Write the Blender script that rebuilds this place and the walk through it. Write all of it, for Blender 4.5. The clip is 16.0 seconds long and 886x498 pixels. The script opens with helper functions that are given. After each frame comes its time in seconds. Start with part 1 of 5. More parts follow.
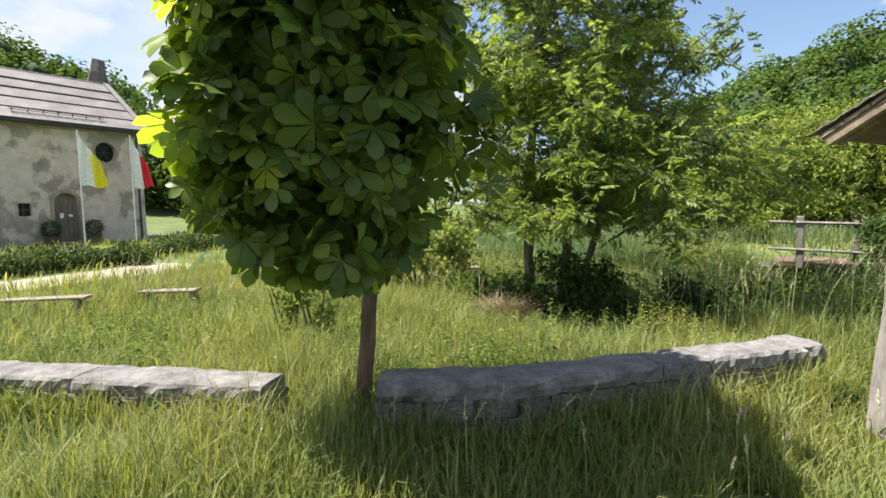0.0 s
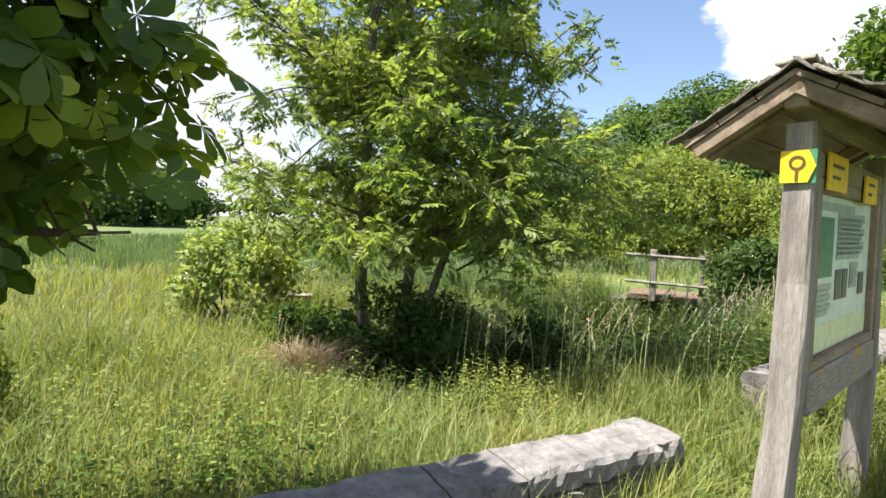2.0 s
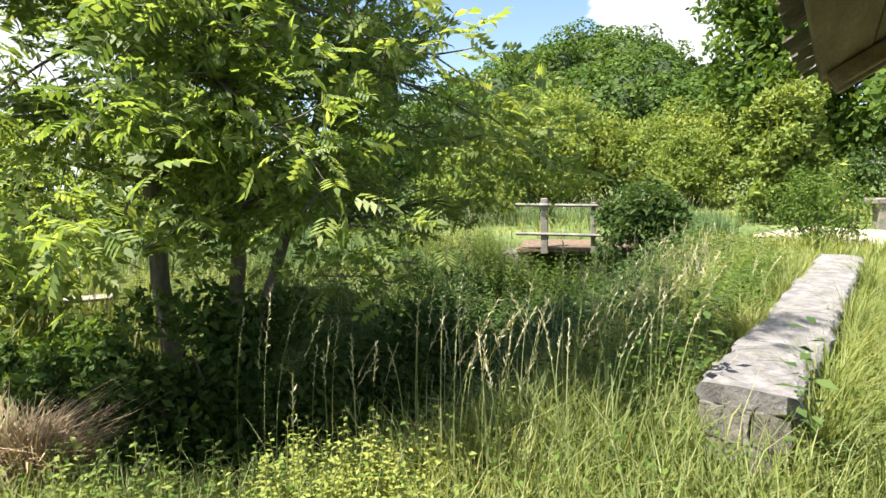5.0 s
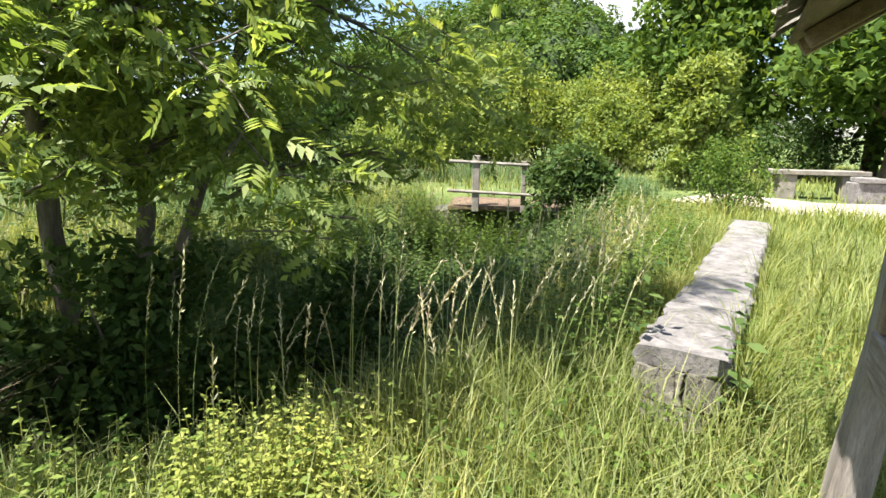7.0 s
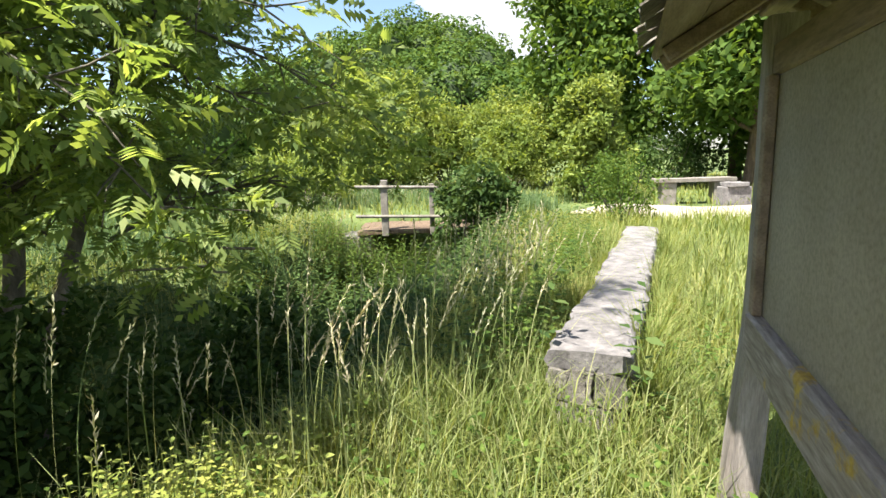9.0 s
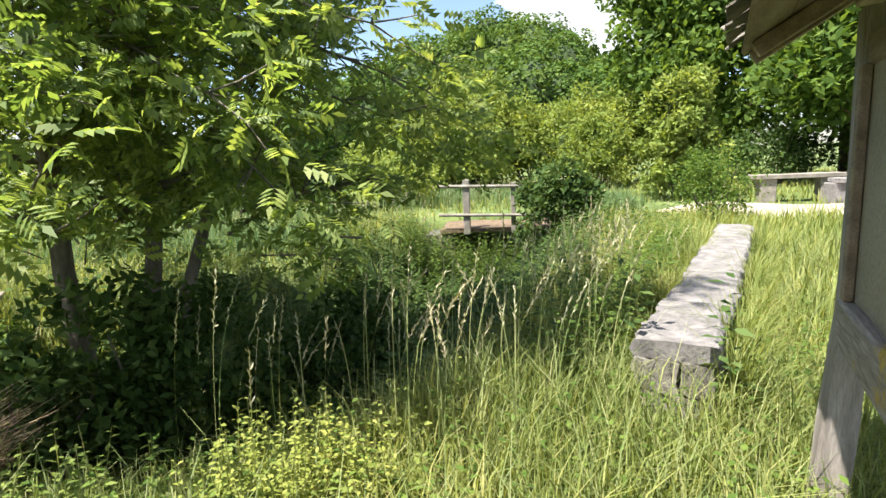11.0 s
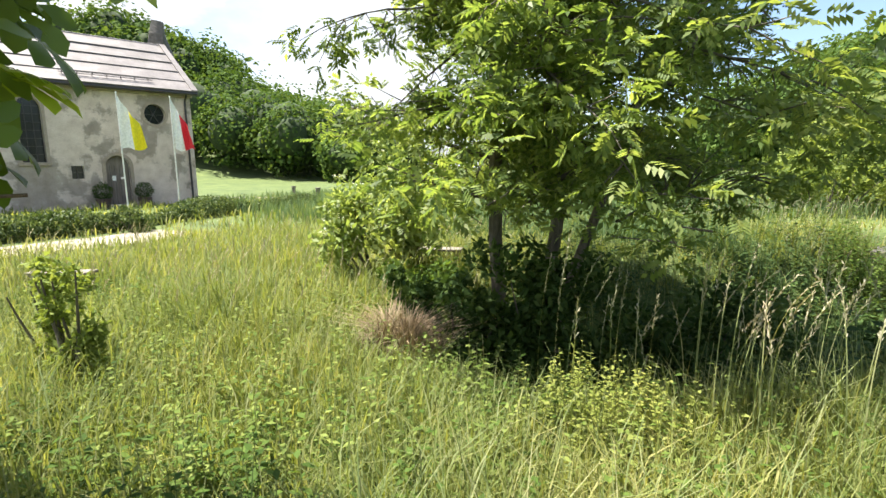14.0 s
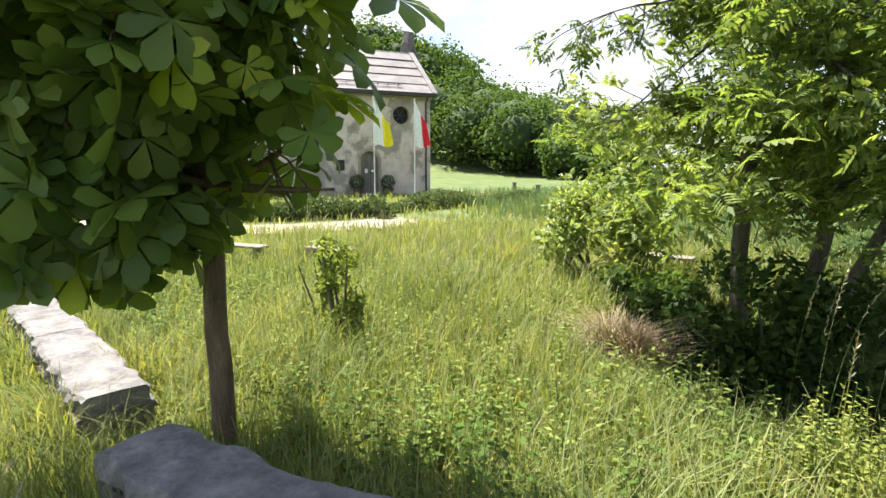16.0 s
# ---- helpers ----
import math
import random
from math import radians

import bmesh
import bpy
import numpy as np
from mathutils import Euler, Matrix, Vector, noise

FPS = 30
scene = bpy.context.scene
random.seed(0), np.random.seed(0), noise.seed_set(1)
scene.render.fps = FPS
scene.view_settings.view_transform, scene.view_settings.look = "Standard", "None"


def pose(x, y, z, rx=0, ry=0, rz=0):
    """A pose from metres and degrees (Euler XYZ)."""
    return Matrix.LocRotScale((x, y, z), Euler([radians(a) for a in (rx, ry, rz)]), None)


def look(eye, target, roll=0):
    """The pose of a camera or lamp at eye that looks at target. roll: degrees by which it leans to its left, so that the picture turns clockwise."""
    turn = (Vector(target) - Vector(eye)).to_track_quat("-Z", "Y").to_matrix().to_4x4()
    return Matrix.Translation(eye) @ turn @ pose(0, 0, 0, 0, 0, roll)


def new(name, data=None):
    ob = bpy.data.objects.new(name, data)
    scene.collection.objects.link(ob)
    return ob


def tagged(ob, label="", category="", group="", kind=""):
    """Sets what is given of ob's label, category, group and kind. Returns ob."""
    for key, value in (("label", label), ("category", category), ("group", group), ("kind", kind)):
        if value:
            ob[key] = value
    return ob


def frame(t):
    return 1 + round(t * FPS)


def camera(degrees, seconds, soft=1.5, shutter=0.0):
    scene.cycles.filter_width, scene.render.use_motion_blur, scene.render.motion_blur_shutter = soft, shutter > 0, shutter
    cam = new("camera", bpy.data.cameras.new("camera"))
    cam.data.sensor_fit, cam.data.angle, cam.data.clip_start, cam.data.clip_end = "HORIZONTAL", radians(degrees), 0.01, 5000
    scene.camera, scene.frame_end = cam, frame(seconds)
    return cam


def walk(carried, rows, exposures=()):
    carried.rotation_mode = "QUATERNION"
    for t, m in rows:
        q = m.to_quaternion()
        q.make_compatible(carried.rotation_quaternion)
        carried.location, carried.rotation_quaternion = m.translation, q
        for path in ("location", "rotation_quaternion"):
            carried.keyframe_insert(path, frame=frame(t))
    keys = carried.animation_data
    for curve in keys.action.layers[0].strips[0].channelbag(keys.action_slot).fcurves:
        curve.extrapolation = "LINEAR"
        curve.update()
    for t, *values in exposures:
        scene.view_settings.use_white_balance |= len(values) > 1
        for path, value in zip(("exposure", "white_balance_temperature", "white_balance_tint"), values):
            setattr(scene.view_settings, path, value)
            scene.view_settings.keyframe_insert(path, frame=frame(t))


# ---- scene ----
cam = camera(80.5, 16.0)
PATH = [
    (0, 0.212, 0.379, 1.580, 85.46, 1.33, 3.91),
    (0.5, 0.536, 0.742, 1.587, 86.18, -1.86, -0.20),
    (1, 0.787, 1.067, 1.659, 88.14, 2.52, -3.43),
    (1.5, 0.962, 1.598, 1.598, 87.36, -2.45, -6.63),
    (2, 1.084, 1.908, 1.595, 87.48, -1.69, -8.41),
    (2.5, 1.342, 2.334, 1.622, 88.83, -3.60, -11.55),
    (3, 1.471, 2.747, 1.587, 85.09, -1.88, -12.96),
    (3.5, 1.669, 3.086, 1.544, 85.13, 0.53, -14.05),
    (4, 1.655, 3.308, 1.590, 84.24, 0.77, -14.95),
    (4.5, 1.799, 3.478, 1.656, 83.99, 3.45, -15.45),
    (5, 1.887, 3.634, 1.650, 82.53, 1.82, -20.40),
    (7.5, 1.902, 3.875, 1.623, 77.33, -0.59, -32.08),
    (8, 1.940, 3.878, 1.624, 78.37, 0.24, -37.19),
    (10.5, 1.836, 3.745, 1.552, 81.82, 3.53, -36.93),
    (11, 1.741, 3.704, 1.580, 80.62, 2.52, -29.54),
    (11.5, 1.728, 3.731, 1.564, 80.79, 0.66, -15.40),
    (12, 2.107, 3.218, 1.574, 82.71, 1.63, 1.96),
    (12.5, 2.010, 3.006, 1.594, 83.67, 0.05, 11.85),
    (13, 1.963, 3.018, 1.597, 83.22, 0.88, 16.76),
    (13.5, 1.960, 3.016, 1.582, 82.73, 1.99, 17.09),
    (14, 1.984, 3.020, 1.575, 81.59, 1.27, 14.26),
    (14.5, 2.093, 2.969, 1.581, 80.28, -0.04, 11.97),
    (15, 1.985, 2.936, 1.612, 80.02, 0.34, 21.43),
    (15.5, 1.898, 2.899, 1.582, 81.31, -1.57, 29.93),
    (16, 1.907, 2.894, 1.608, 81.51, -0.04, 37.62),
]
walk(cam, [(t, pose(x, y, z, rx, ry, rz)) for t, x, y, z, rx, ry, rz in PATH],
     exposures=[(0.0, 1.4), (1.5, 1.58), (3.5, 1.65), (5.0, 1.85), (8.0, 1.87), (11.0, 1.87), (12.5, 1.8), (16.0, 1.82)])

# ---- sky, sun, clouds ----
SUN_TO = Vector((-1.0, 0.02, 0.0)).normalized() * math.cos(radians(64)) + Vector((0, 0, math.sin(radians(64))))
sun_data = bpy.data.lights.new("sun", "SUN")
sun_data.energy, sun_data.angle, sun_data.color = 5.0, radians(0.5), (1.0, 0.94, 0.82)
sun = new("sun", sun_data)
sun.matrix_world = look((0, 0, 40), Vector((0, 0, 40)) - SUN_TO)

world = bpy.data.worlds.new("sky")
scene.world = world
world.use_nodes = True
wt = world.node_tree
wt.nodes.clear()
w_out = wt.nodes.new("ShaderNodeOutputWorld")
w_bg = wt.nodes.new("ShaderNodeBackground")
w_sky = wt.nodes.new("ShaderNodeTexSky")
w_sky.sky_type, w_sky.sun_disc = "NISHITA", False
w_sky.sun_elevation = radians(64)
w_sky.sun_rotation = math.atan2(SUN_TO.x, SUN_TO.y)
w_sky.air_density, w_sky.dust_density, w_sky.ozone_density = 1.0, 1.0, 1.5
w_co = wt.nodes.new("ShaderNodeTexCoord")
w_map = wt.nodes.new("ShaderNodeMapping")
w_map.inputs["Scale"].default_value = (1.0, 1.0, 2.2)
w_map.inputs["Location"].default_value = (0.37, 0.1, 0.0)
w_noise = wt.nodes.new("ShaderNodeTexNoise")
w_noise.inputs["Scale"].default_value = 5.0
w_noise.inputs["Detail"].default_value = 8.0
w_noise.inputs["Roughness"].default_value = 0.58
w_norm = wt.nodes.new("ShaderNodeVectorMath")
w_norm.operation = "NORMALIZE"
wt.links.new(w_co.outputs["Generated"], w_norm.inputs[0])


def cloud(bearing, rise, inner, outer, ragged):
    """How thick a bank of cloud is: full within inner degrees of its middle, gone beyond outer."""
    b, e = radians(bearing), radians(rise)
    dot = wt.nodes.new("ShaderNodeVectorMath")
    dot.operation = "DOT_PRODUCT"
    dot.inputs[1].default_value = (-math.sin(b) * math.cos(e), math.cos(b) * math.cos(e), math.sin(e))
    wt.links.new(w_norm.outputs[0], dot.inputs[0])
    puff = wt.nodes.new("ShaderNodeMath")
    puff.operation = "MULTIPLY_ADD"
    puff.inputs[1].default_value = ragged
    wt.links.new(w_noise.outputs["Fac"], puff.inputs[0])
    wt.links.new(dot.outputs["Value"], puff.inputs[2])
    rng_ = wt.nodes.new("ShaderNodeMapRange")
    rng_.interpolation_type = "SMOOTHSTEP"
    rng_.inputs["From Min"].default_value = math.cos(radians(outer)) + ragged * 0.5
    rng_.inputs["From Max"].default_value = math.cos(radians(inner)) + ragged * 0.5
    wt.links.new(puff.outputs[0], rng_.inputs["Value"])
    return rng_.outputs[0]


def thicker(a, b):
    m = wt.nodes.new("ShaderNodeMath")
    m.operation = "MAXIMUM"
    wt.links.new(a, m.inputs[0])
    wt.links.new(b, m.inputs[1])
    return m.outputs[0]


w_clouds = cloud(-47, 17, 10.0, 11.5, 0.05)
for bank in ((20, 3, 3.0, 27.0, 0.12), (46, 24, 8.0, 15.0, 0.07), (130, 30, 20.0, 26.0, 0.1), (-120, 35, 18.0, 25.0, 0.1), (180, 20, 14.0, 20.0, 0.1)):
    w_clouds = thicker(w_clouds, cloud(*bank))
w_mix = wt.nodes.new("ShaderNodeMixRGB")
w_mix.inputs[2].default_value = (4.7, 4.85, 5.1, 1)
wt.links.new(w_co.outputs["Generated"], w_map.inputs["Vector"])
wt.links.new(w_map.outputs["Vector"], w_noise.inputs["Vector"])
wt.links.new(w_clouds, w_mix.inputs[0])
wt.links.new(w_sky.outputs["Color"], w_mix.inputs[1])
wt.links.new(w_mix.outputs["Color"], w_bg.inputs["Color"])
w_bg.inputs["Strength"].default_value = 0.075
wt.links.new(w_bg.outputs["Background"], w_out.inputs["Surface"])


# ---- materials ----
def nodes_of(name):
    m = bpy.data.materials.new(name)
    m.use_nodes = True
    t = m.node_tree
    t.nodes.clear()
    return m, t, t.nodes.new("ShaderNodeOutputMaterial")


def ramp_of(t, fac, stops):
    r = t.nodes.new("ShaderNodeValToRGB")
    e = r.color_ramp.elements
    while len(e) < len(stops):
        e.new(0.5)
    for k, (p, c) in zip(e, stops):
        k.position, k.color = p, (*c, 1)
    t.links.new(fac, r.inputs["Fac"])
    return r.outputs["Color"]


def noise_of(t, scale, detail=4.0, rough=0.55, stretch=(1, 1, 1), space="Object"):
    co, mp, n = t.nodes.new("ShaderNodeTexCoord"), t.nodes.new("ShaderNodeMapping"), t.nodes.new("ShaderNodeTexNoise")
    mp.inputs["Scale"].default_value = stretch
    n.inputs["Scale"].default_value, n.inputs["Detail"].default_value, n.inputs["Roughness"].default_value = scale, detail, rough
    t.links.new(co.outputs[space], mp.inputs["Vector"])
    t.links.new(mp.outputs["Vector"], n.inputs["Vector"])
    return n.outputs["Fac"]


def mixed(t, fac, a, b, blend="MIX"):
    m = t.nodes.new("ShaderNodeMixRGB")
    m.blend_type = blend
    if isinstance(fac, float):
        m.inputs[0].default_value = fac
    else:
        t.links.new(fac, m.inputs[0])
    t.links.new(a, m.inputs[1])
    t.links.new(b, m.inputs[2])
    return m.outputs["Color"]


def surface(name, dark, mid, light, big=1.0, fine=25.0, rough=0.85, bump=0.3, metal=0.0, stretch=(1, 1, 1), per_object=0.0, depth=0.01):
    """A surface with stains at one scale, grain at another, and relief."""
    m, t, out = nodes_of(name)
    p = t.nodes.new("ShaderNodeBsdfPrincipled")
    a = noise_of(t, big, 5.0, 0.6, stretch)
    b = noise_of(t, fine, 6.0, 0.65, stretch)
    ca = ramp_of(t, a, [(0.3, dark), (0.52, mid), (0.72, light)])
    cb = ramp_of(t, b, [(0.25, (0.45, 0.45, 0.45)), (0.55, (0.95, 0.95, 0.95)), (0.8, (1.2, 1.2, 1.2))])
    c = mixed(t, 0.75, ca, cb, "MULTIPLY")
    if per_object:
        o = t.nodes.new("ShaderNodeObjectInfo")
        r = ramp_of(t, o.outputs["Random"], [(0.0, (1 - per_object,) * 3), (1.0, (1 + per_object,) * 3)])
        c = mixed(t, 1.0, c, r, "MULTIPLY")
    t.links.new(c, p.inputs["Base Color"])
    p.inputs["Roughness"].default_value, p.inputs["Metallic"].default_value = rough, metal
    bp = t.nodes.new("ShaderNodeBump")
    bp.inputs["Strength"].default_value, bp.inputs["Distance"].default_value = bump, depth
    t.links.new(b, bp.inputs["Height"])
    t.links.new(bp.outputs["Normal"], p.inputs["Normal"])
    t.links.new(p.outputs["BSDF"], out.inputs["Surface"])
    return m


def foliage(name, dark, mid, light, through_light=0.4, rough=0.5, gloss=0.25, patch=0.8):
    """Leaves that let light through, each a little different, in patches."""
    m, t, out = nodes_of(name)
    g = t.nodes.new("ShaderNodeNewGeometry")
    c1 = ramp_of(t, g.outputs["Random Per Island"], [(0.0, dark), (0.5, mid), (1.0, light)])
    n = noise_of(t, patch, 3.0, 0.5)
    c2 = ramp_of(t, n, [(0.28, (0.64, 0.72, 0.66)), (0.5, (1.0, 1.0, 1.0)), (0.72, (1.32, 1.18, 1.2))])
    c = mixed(t, 1.0, c1, c2, "MULTIPLY")
    p = t.nodes.new("ShaderNodeBsdfPrincipled")
    p.inputs["Roughness"].default_value = rough
    p.inputs["Specular IOR Level"].default_value = gloss
    tr = t.nodes.new("ShaderNodeBsdfTranslucent")
    warm = t.nodes.new("ShaderNodeMixRGB")
    warm.blend_type = "MULTIPLY"
    warm.inputs[0].default_value = 1.0
    warm.inputs[2].default_value = (1.42, 1.32, 0.62, 1)
    t.links.new(c, warm.inputs[1])
    t.links.new(c, p.inputs["Base Color"])
    t.links.new(warm.outputs["Color"], tr.inputs["Color"])
    ms = t.nodes.new("ShaderNodeMixShader")
    ms.inputs[0].default_value = through_light
    t.links.new(p.outputs["BSDF"], ms.inputs[1])
    t.links.new(tr.outputs["BSDF"], ms.inputs[2])
    t.links.new(ms.outputs["Shader"], out.inputs["Surface"])
    return m


def plain(name, colour, rough=0.6, metal=0.0):
    m, t, out = nodes_of(name)
    p = t.nodes.new("ShaderNodeBsdfPrincipled")
    n = noise_of(t, 14.0, 4.0)
    lo, hi = tuple(c * 0.82 for c in colour), tuple(min(1.0, c * 1.12) for c in colour)
    t.links.new(ramp_of(t, n, [(0.3, lo), (0.7, hi)]), p.inputs["Base Color"])
    p.inputs["Roughness"].default_value, p.inputs["Metallic"].default_value = rough, metal
    t.links.new(p.outputs["BSDF"], out.inputs["Surface"])
    return m


M_SOIL = surface("grassy_soil", (0.055, 0.085, 0.022), (0.092, 0.132, 0.032), (0.14, 0.18, 0.05), 0.7, 18.0, 0.95, 0.6, depth=0.03)
M_GRAVEL = surface("pale_gravel", (0.27, 0.23, 0.185), (0.36, 0.315, 0.255), (0.44, 0.395, 0.33), 1.2, 60.0, 0.95, 0.7, depth=0.015)
M_COPING = surface("weathered_coping", (0.105, 0.098, 0.10), (0.185, 0.174, 0.176), (0.27, 0.256, 0.256), 6.5, 28.0, 0.95, 1.0, per_object=0.1, depth=0.012)
M_STONE = surface("rubble_stone", (0.10, 0.09, 0.08), (0.19, 0.175, 0.16), (0.32, 0.295, 0.27), 6.0, 26.0, 0.95, 0.9, per_object=0.25, depth=0.02)
M_MORTAR = surface("old_mortar", (0.13, 0.12, 0.10), (0.2, 0.185, 0.16), (0.27, 0.25, 0.22), 5.0, 50.0, 0.95, 0.8)
M_POST = surface("weathered_oak", (0.16, 0.14, 0.13), (0.27, 0.24, 0.225), (0.40, 0.365, 0.35), 2.2, 26.0, 0.8, 0.6, stretch=(6, 6, 0.7), depth=0.008)
M_BEAM = surface("oak_beam", (0.17, 0.125, 0.09), (0.28, 0.21, 0.155), (0.38, 0.30, 0.23), 2.5, 24.0, 0.8, 0.5, stretch=(0.8, 5, 5), depth=0.006)
M_SHAKE = surface("mossy_shakes", (0.12, 0.11, 0.09), (0.24, 0.215, 0.18), (0.36, 0.33, 0.28), 5.0, 40.0, 0.9, 0.8, per_object=0.3)
M_BACK = surface("painted_board_back", (0.24, 0.21, 0.17), (0.30, 0.265, 0.22), (0.35, 0.31, 0.26), 2.0, 60.0, 0.7, 0.15)
M_POSTER = plain("poster_paper", (0.62, 0.72, 0.66), 0.4)
M_POSTER_LOW = plain("poster_pale_band", (0.66, 0.70, 0.48), 0.4)
M_GREEN_PRINT = plain("green_print", (0.06, 0.22, 0.12), 0.4)
M_DARK_PRINT = plain("dark_print", (0.06, 0.07, 0.08), 0.4)
M_GREY_PRINT = plain("grey_print", (0.33, 0.40, 0.38), 0.4)
M_YELLOW = plain("yellow_sign", (0.85, 0.56, 0.02), 0.45)
M_INK = plain("sign_ink", (0.10, 0.07, 0.02), 0.5)
M_BARK = surface("brown_bark", (0.075, 0.05, 0.032), (0.15, 0.102, 0.066), (0.23, 0.17, 0.115), 4.0, 30.0, 0.9, 1.0, stretch=(3, 3, 0.6), depth=0.01)
M_ASH_BARK = surface("grey_bark", (0.06, 0.055, 0.04), (0.12, 0.105, 0.08), (0.19, 0.17, 0.13), 4.0, 30.0, 0.9, 0.9, stretch=(3, 3, 0.6))
def flaking_plaster(name):
    """Pale plaster that has come off in sharp-edged patches over a browner coat."""
    m, t, out = nodes_of(name)
    p = t.nodes.new("ShaderNodeBsdfPrincipled")
    n1, n2, n3 = noise_of(t, 0.42, 7.0, 0.62), noise_of(t, 2.2, 6.0, 0.6), noise_of(t, 22.0, 5.0, 0.6)
    pale = ramp_of(t, n2, [(0.3, (0.50, 0.42, 0.36)), (0.5, (0.62, 0.535, 0.465)), (0.72, (0.70, 0.62, 0.55))])
    brown = ramp_of(t, n2, [(0.3, (0.27, 0.23, 0.19)), (0.6, (0.38, 0.33, 0.28)), (0.75, (0.46, 0.41, 0.35))])
    edge = ramp_of(t, n1, [(0.50, (0, 0, 0)), (0.535, (1, 1, 1))])
    c = mixed(t, edge, pale, brown)
    c = mixed(t, 0.5, c, ramp_of(t, n3, [(0.3, (0.7, 0.7, 0.7)), (0.6, (1.05, 1.05, 1.05))]), "MULTIPLY")
    t.links.new(c, p.inputs["Base Color"])
    p.inputs["Roughness"].default_value = 0.92
    bp = t.nodes.new("ShaderNodeBump")
    bp.inputs["Strength"].default_value, bp.inputs["Distance"].default_value = 0.4, 0.02
    t.links.new(n3, bp.inputs["Height"])
    t.links.new(bp.outputs["Normal"], p.inputs["Normal"])
    t.links.new(p.outputs["BSDF"], out.inputs["Surface"])
    return m


def lichened_wood(name):
    """Grey weathered timber with crusts of yellow lichen."""
    m, t, out = nodes_of(name)
    p = t.nodes.new("ShaderNodeBsdfPrincipled")
    grain, crust, fine = noise_of(t, 14.0, 5.0, 0.6, (0.7, 6, 6)), noise_of(t, 5.5, 6.0, 0.65), noise_of(t, 60.0, 4.0)
    wood = ramp_of(t, grain, [(0.3, (0.15, 0.125, 0.115)), (0.55, (0.27, 0.235, 0.22)), (0.75, (0.38, 0.34, 0.325))])
    yellow = ramp_of(t, fine, [(0.35, (0.30, 0.19, 0.03)), (0.65, (0.46, 0.32, 0.06))])
    c = mixed(t, ramp_of(t, crust, [(0.57, (0, 0, 0)), (0.64, (1, 1, 1))]), wood, yellow)
    t.links.new(c, p.inputs["Base Color"])
    p.inputs["Roughness"].default_value = 0.85
    bp = t.nodes.new("ShaderNodeBump")
    bp.inputs["Strength"].default_value, bp.inputs["Distance"].default_value = 0.6, 0.006
    t.links.new(grain, bp.inputs["Height"])
    t.links.new(bp.outputs["Normal"], p.inputs["Normal"])
    t.links.new(p.outputs["BSDF"], out.inputs["Surface"])
    return m


M_LICHEN = lichened_wood("lichened_oak")
M_PLASTER = flaking_plaster("old_plaster")
M_TRIM = surface("sandstone_trim", (0.30, 0.25, 0.20), (0.38, 0.32, 0.26), (0.45, 0.39, 0.32), 2.0, 30.0, 0.9, 0.3)
M_ROOF = surface("grey_roof_sheet", (0.15, 0.135, 0.135), (0.21, 0.19, 0.19), (0.27, 0.25, 0.25), 1.2, 22.0, 0.6, 0.3, metal=0.0)
M_ROOF_SEAM = plain("dark_roof_lap", (0.10, 0.095, 0.095), 0.7)
M_METAL = plain("dark_metal", (0.07, 0.065, 0.065), 0.45, 0.6)
M_GLASS = plain("dark_window_glass", (0.015, 0.017, 0.02), 0.12)
M_DOOR = surface("grey_oak_door", (0.12, 0.10, 0.085), (0.19, 0.165, 0.145), (0.26, 0.23, 0.205), 2.0, 30.0, 0.75, 0.4, stretch=(5, 5, 0.6))
M_PAPER = plain("white_paper", (0.8, 0.8, 0.78), 0.7)
M_WHITE_CLOTH = plain("white_cloth", (0.82, 0.82, 0.80), 0.8)
M_YELLOW_CLOTH = plain("yellow_cloth", (0.85, 0.72, 0.02), 0.8)
M_RED_CLOTH = plain("red_cloth", (0.72, 0.03, 0.05), 0.8)
M_POLE = plain("white_pole", (0.72, 0.72, 0.70), 0.4)
M_RAIL = surface("grey_rail_wood", (0.13, 0.115, 0.10), (0.22, 0.20, 0.175), (0.32, 0.29, 0.26), 3.0, 30.0, 0.85, 0.6, stretch=(1, 1, 1))
M_PLANK = surface("bleached_plank", (0.16, 0.14, 0.115), (0.24, 0.21, 0.175), (0.31, 0.28, 0.235), 3.0, 30.0, 0.85, 0.5)
M_RUIN = surface("ruin_stone", (0.10, 0.09, 0.085), (0.17, 0.155, 0.145), (0.25, 0.23, 0.21), 0.8, 6.0, 0.95, 1.0, depth=0.1)
M_TERRACOTTA = plain("dark_pot", (0.10, 0.07, 0.055), 0.8)

L_GRASS = foliage("meadow_grass", (0.128, 0.17, 0.046), (0.207, 0.25, 0.070), (0.315, 0.32, 0.13), 0.42, 0.6, 0.2, 0.6)
L_SEED = foliage("seed_grass", (0.24, 0.23, 0.14), (0.36, 0.34, 0.23), (0.48, 0.46, 0.34), 0.12, 0.6, 0.2)
L_STALK = foliage("green_stalk", (0.125, 0.17, 0.06), (0.198, 0.24, 0.095), (0.29, 0.30, 0.15), 0.3, 0.6, 0.2)
L_DRY = foliage("dry_grass", (0.17, 0.13, 0.08), (0.27, 0.215, 0.14), (0.38, 0.31, 0.21), 0.08, 0.8, 0.1)
L_CHESTNUT = foliage("chestnut_leaf", (0.062, 0.11, 0.028), (0.11, 0.175, 0.042), (0.18, 0.25, 0.06), 0.5, 0.42, 0.35, 1.2)
# brighter copy of the leaf: young growth, with sunlight put into the colour
L_CHESTNUT_YOUNG_LIT = foliage("young_sunlit_chestnut_leaf", (0.22, 0.31, 0.04), (0.30, 0.40, 0.05), (0.40, 0.47, 0.07), 0.6, 0.45, 0.3, 1.2)
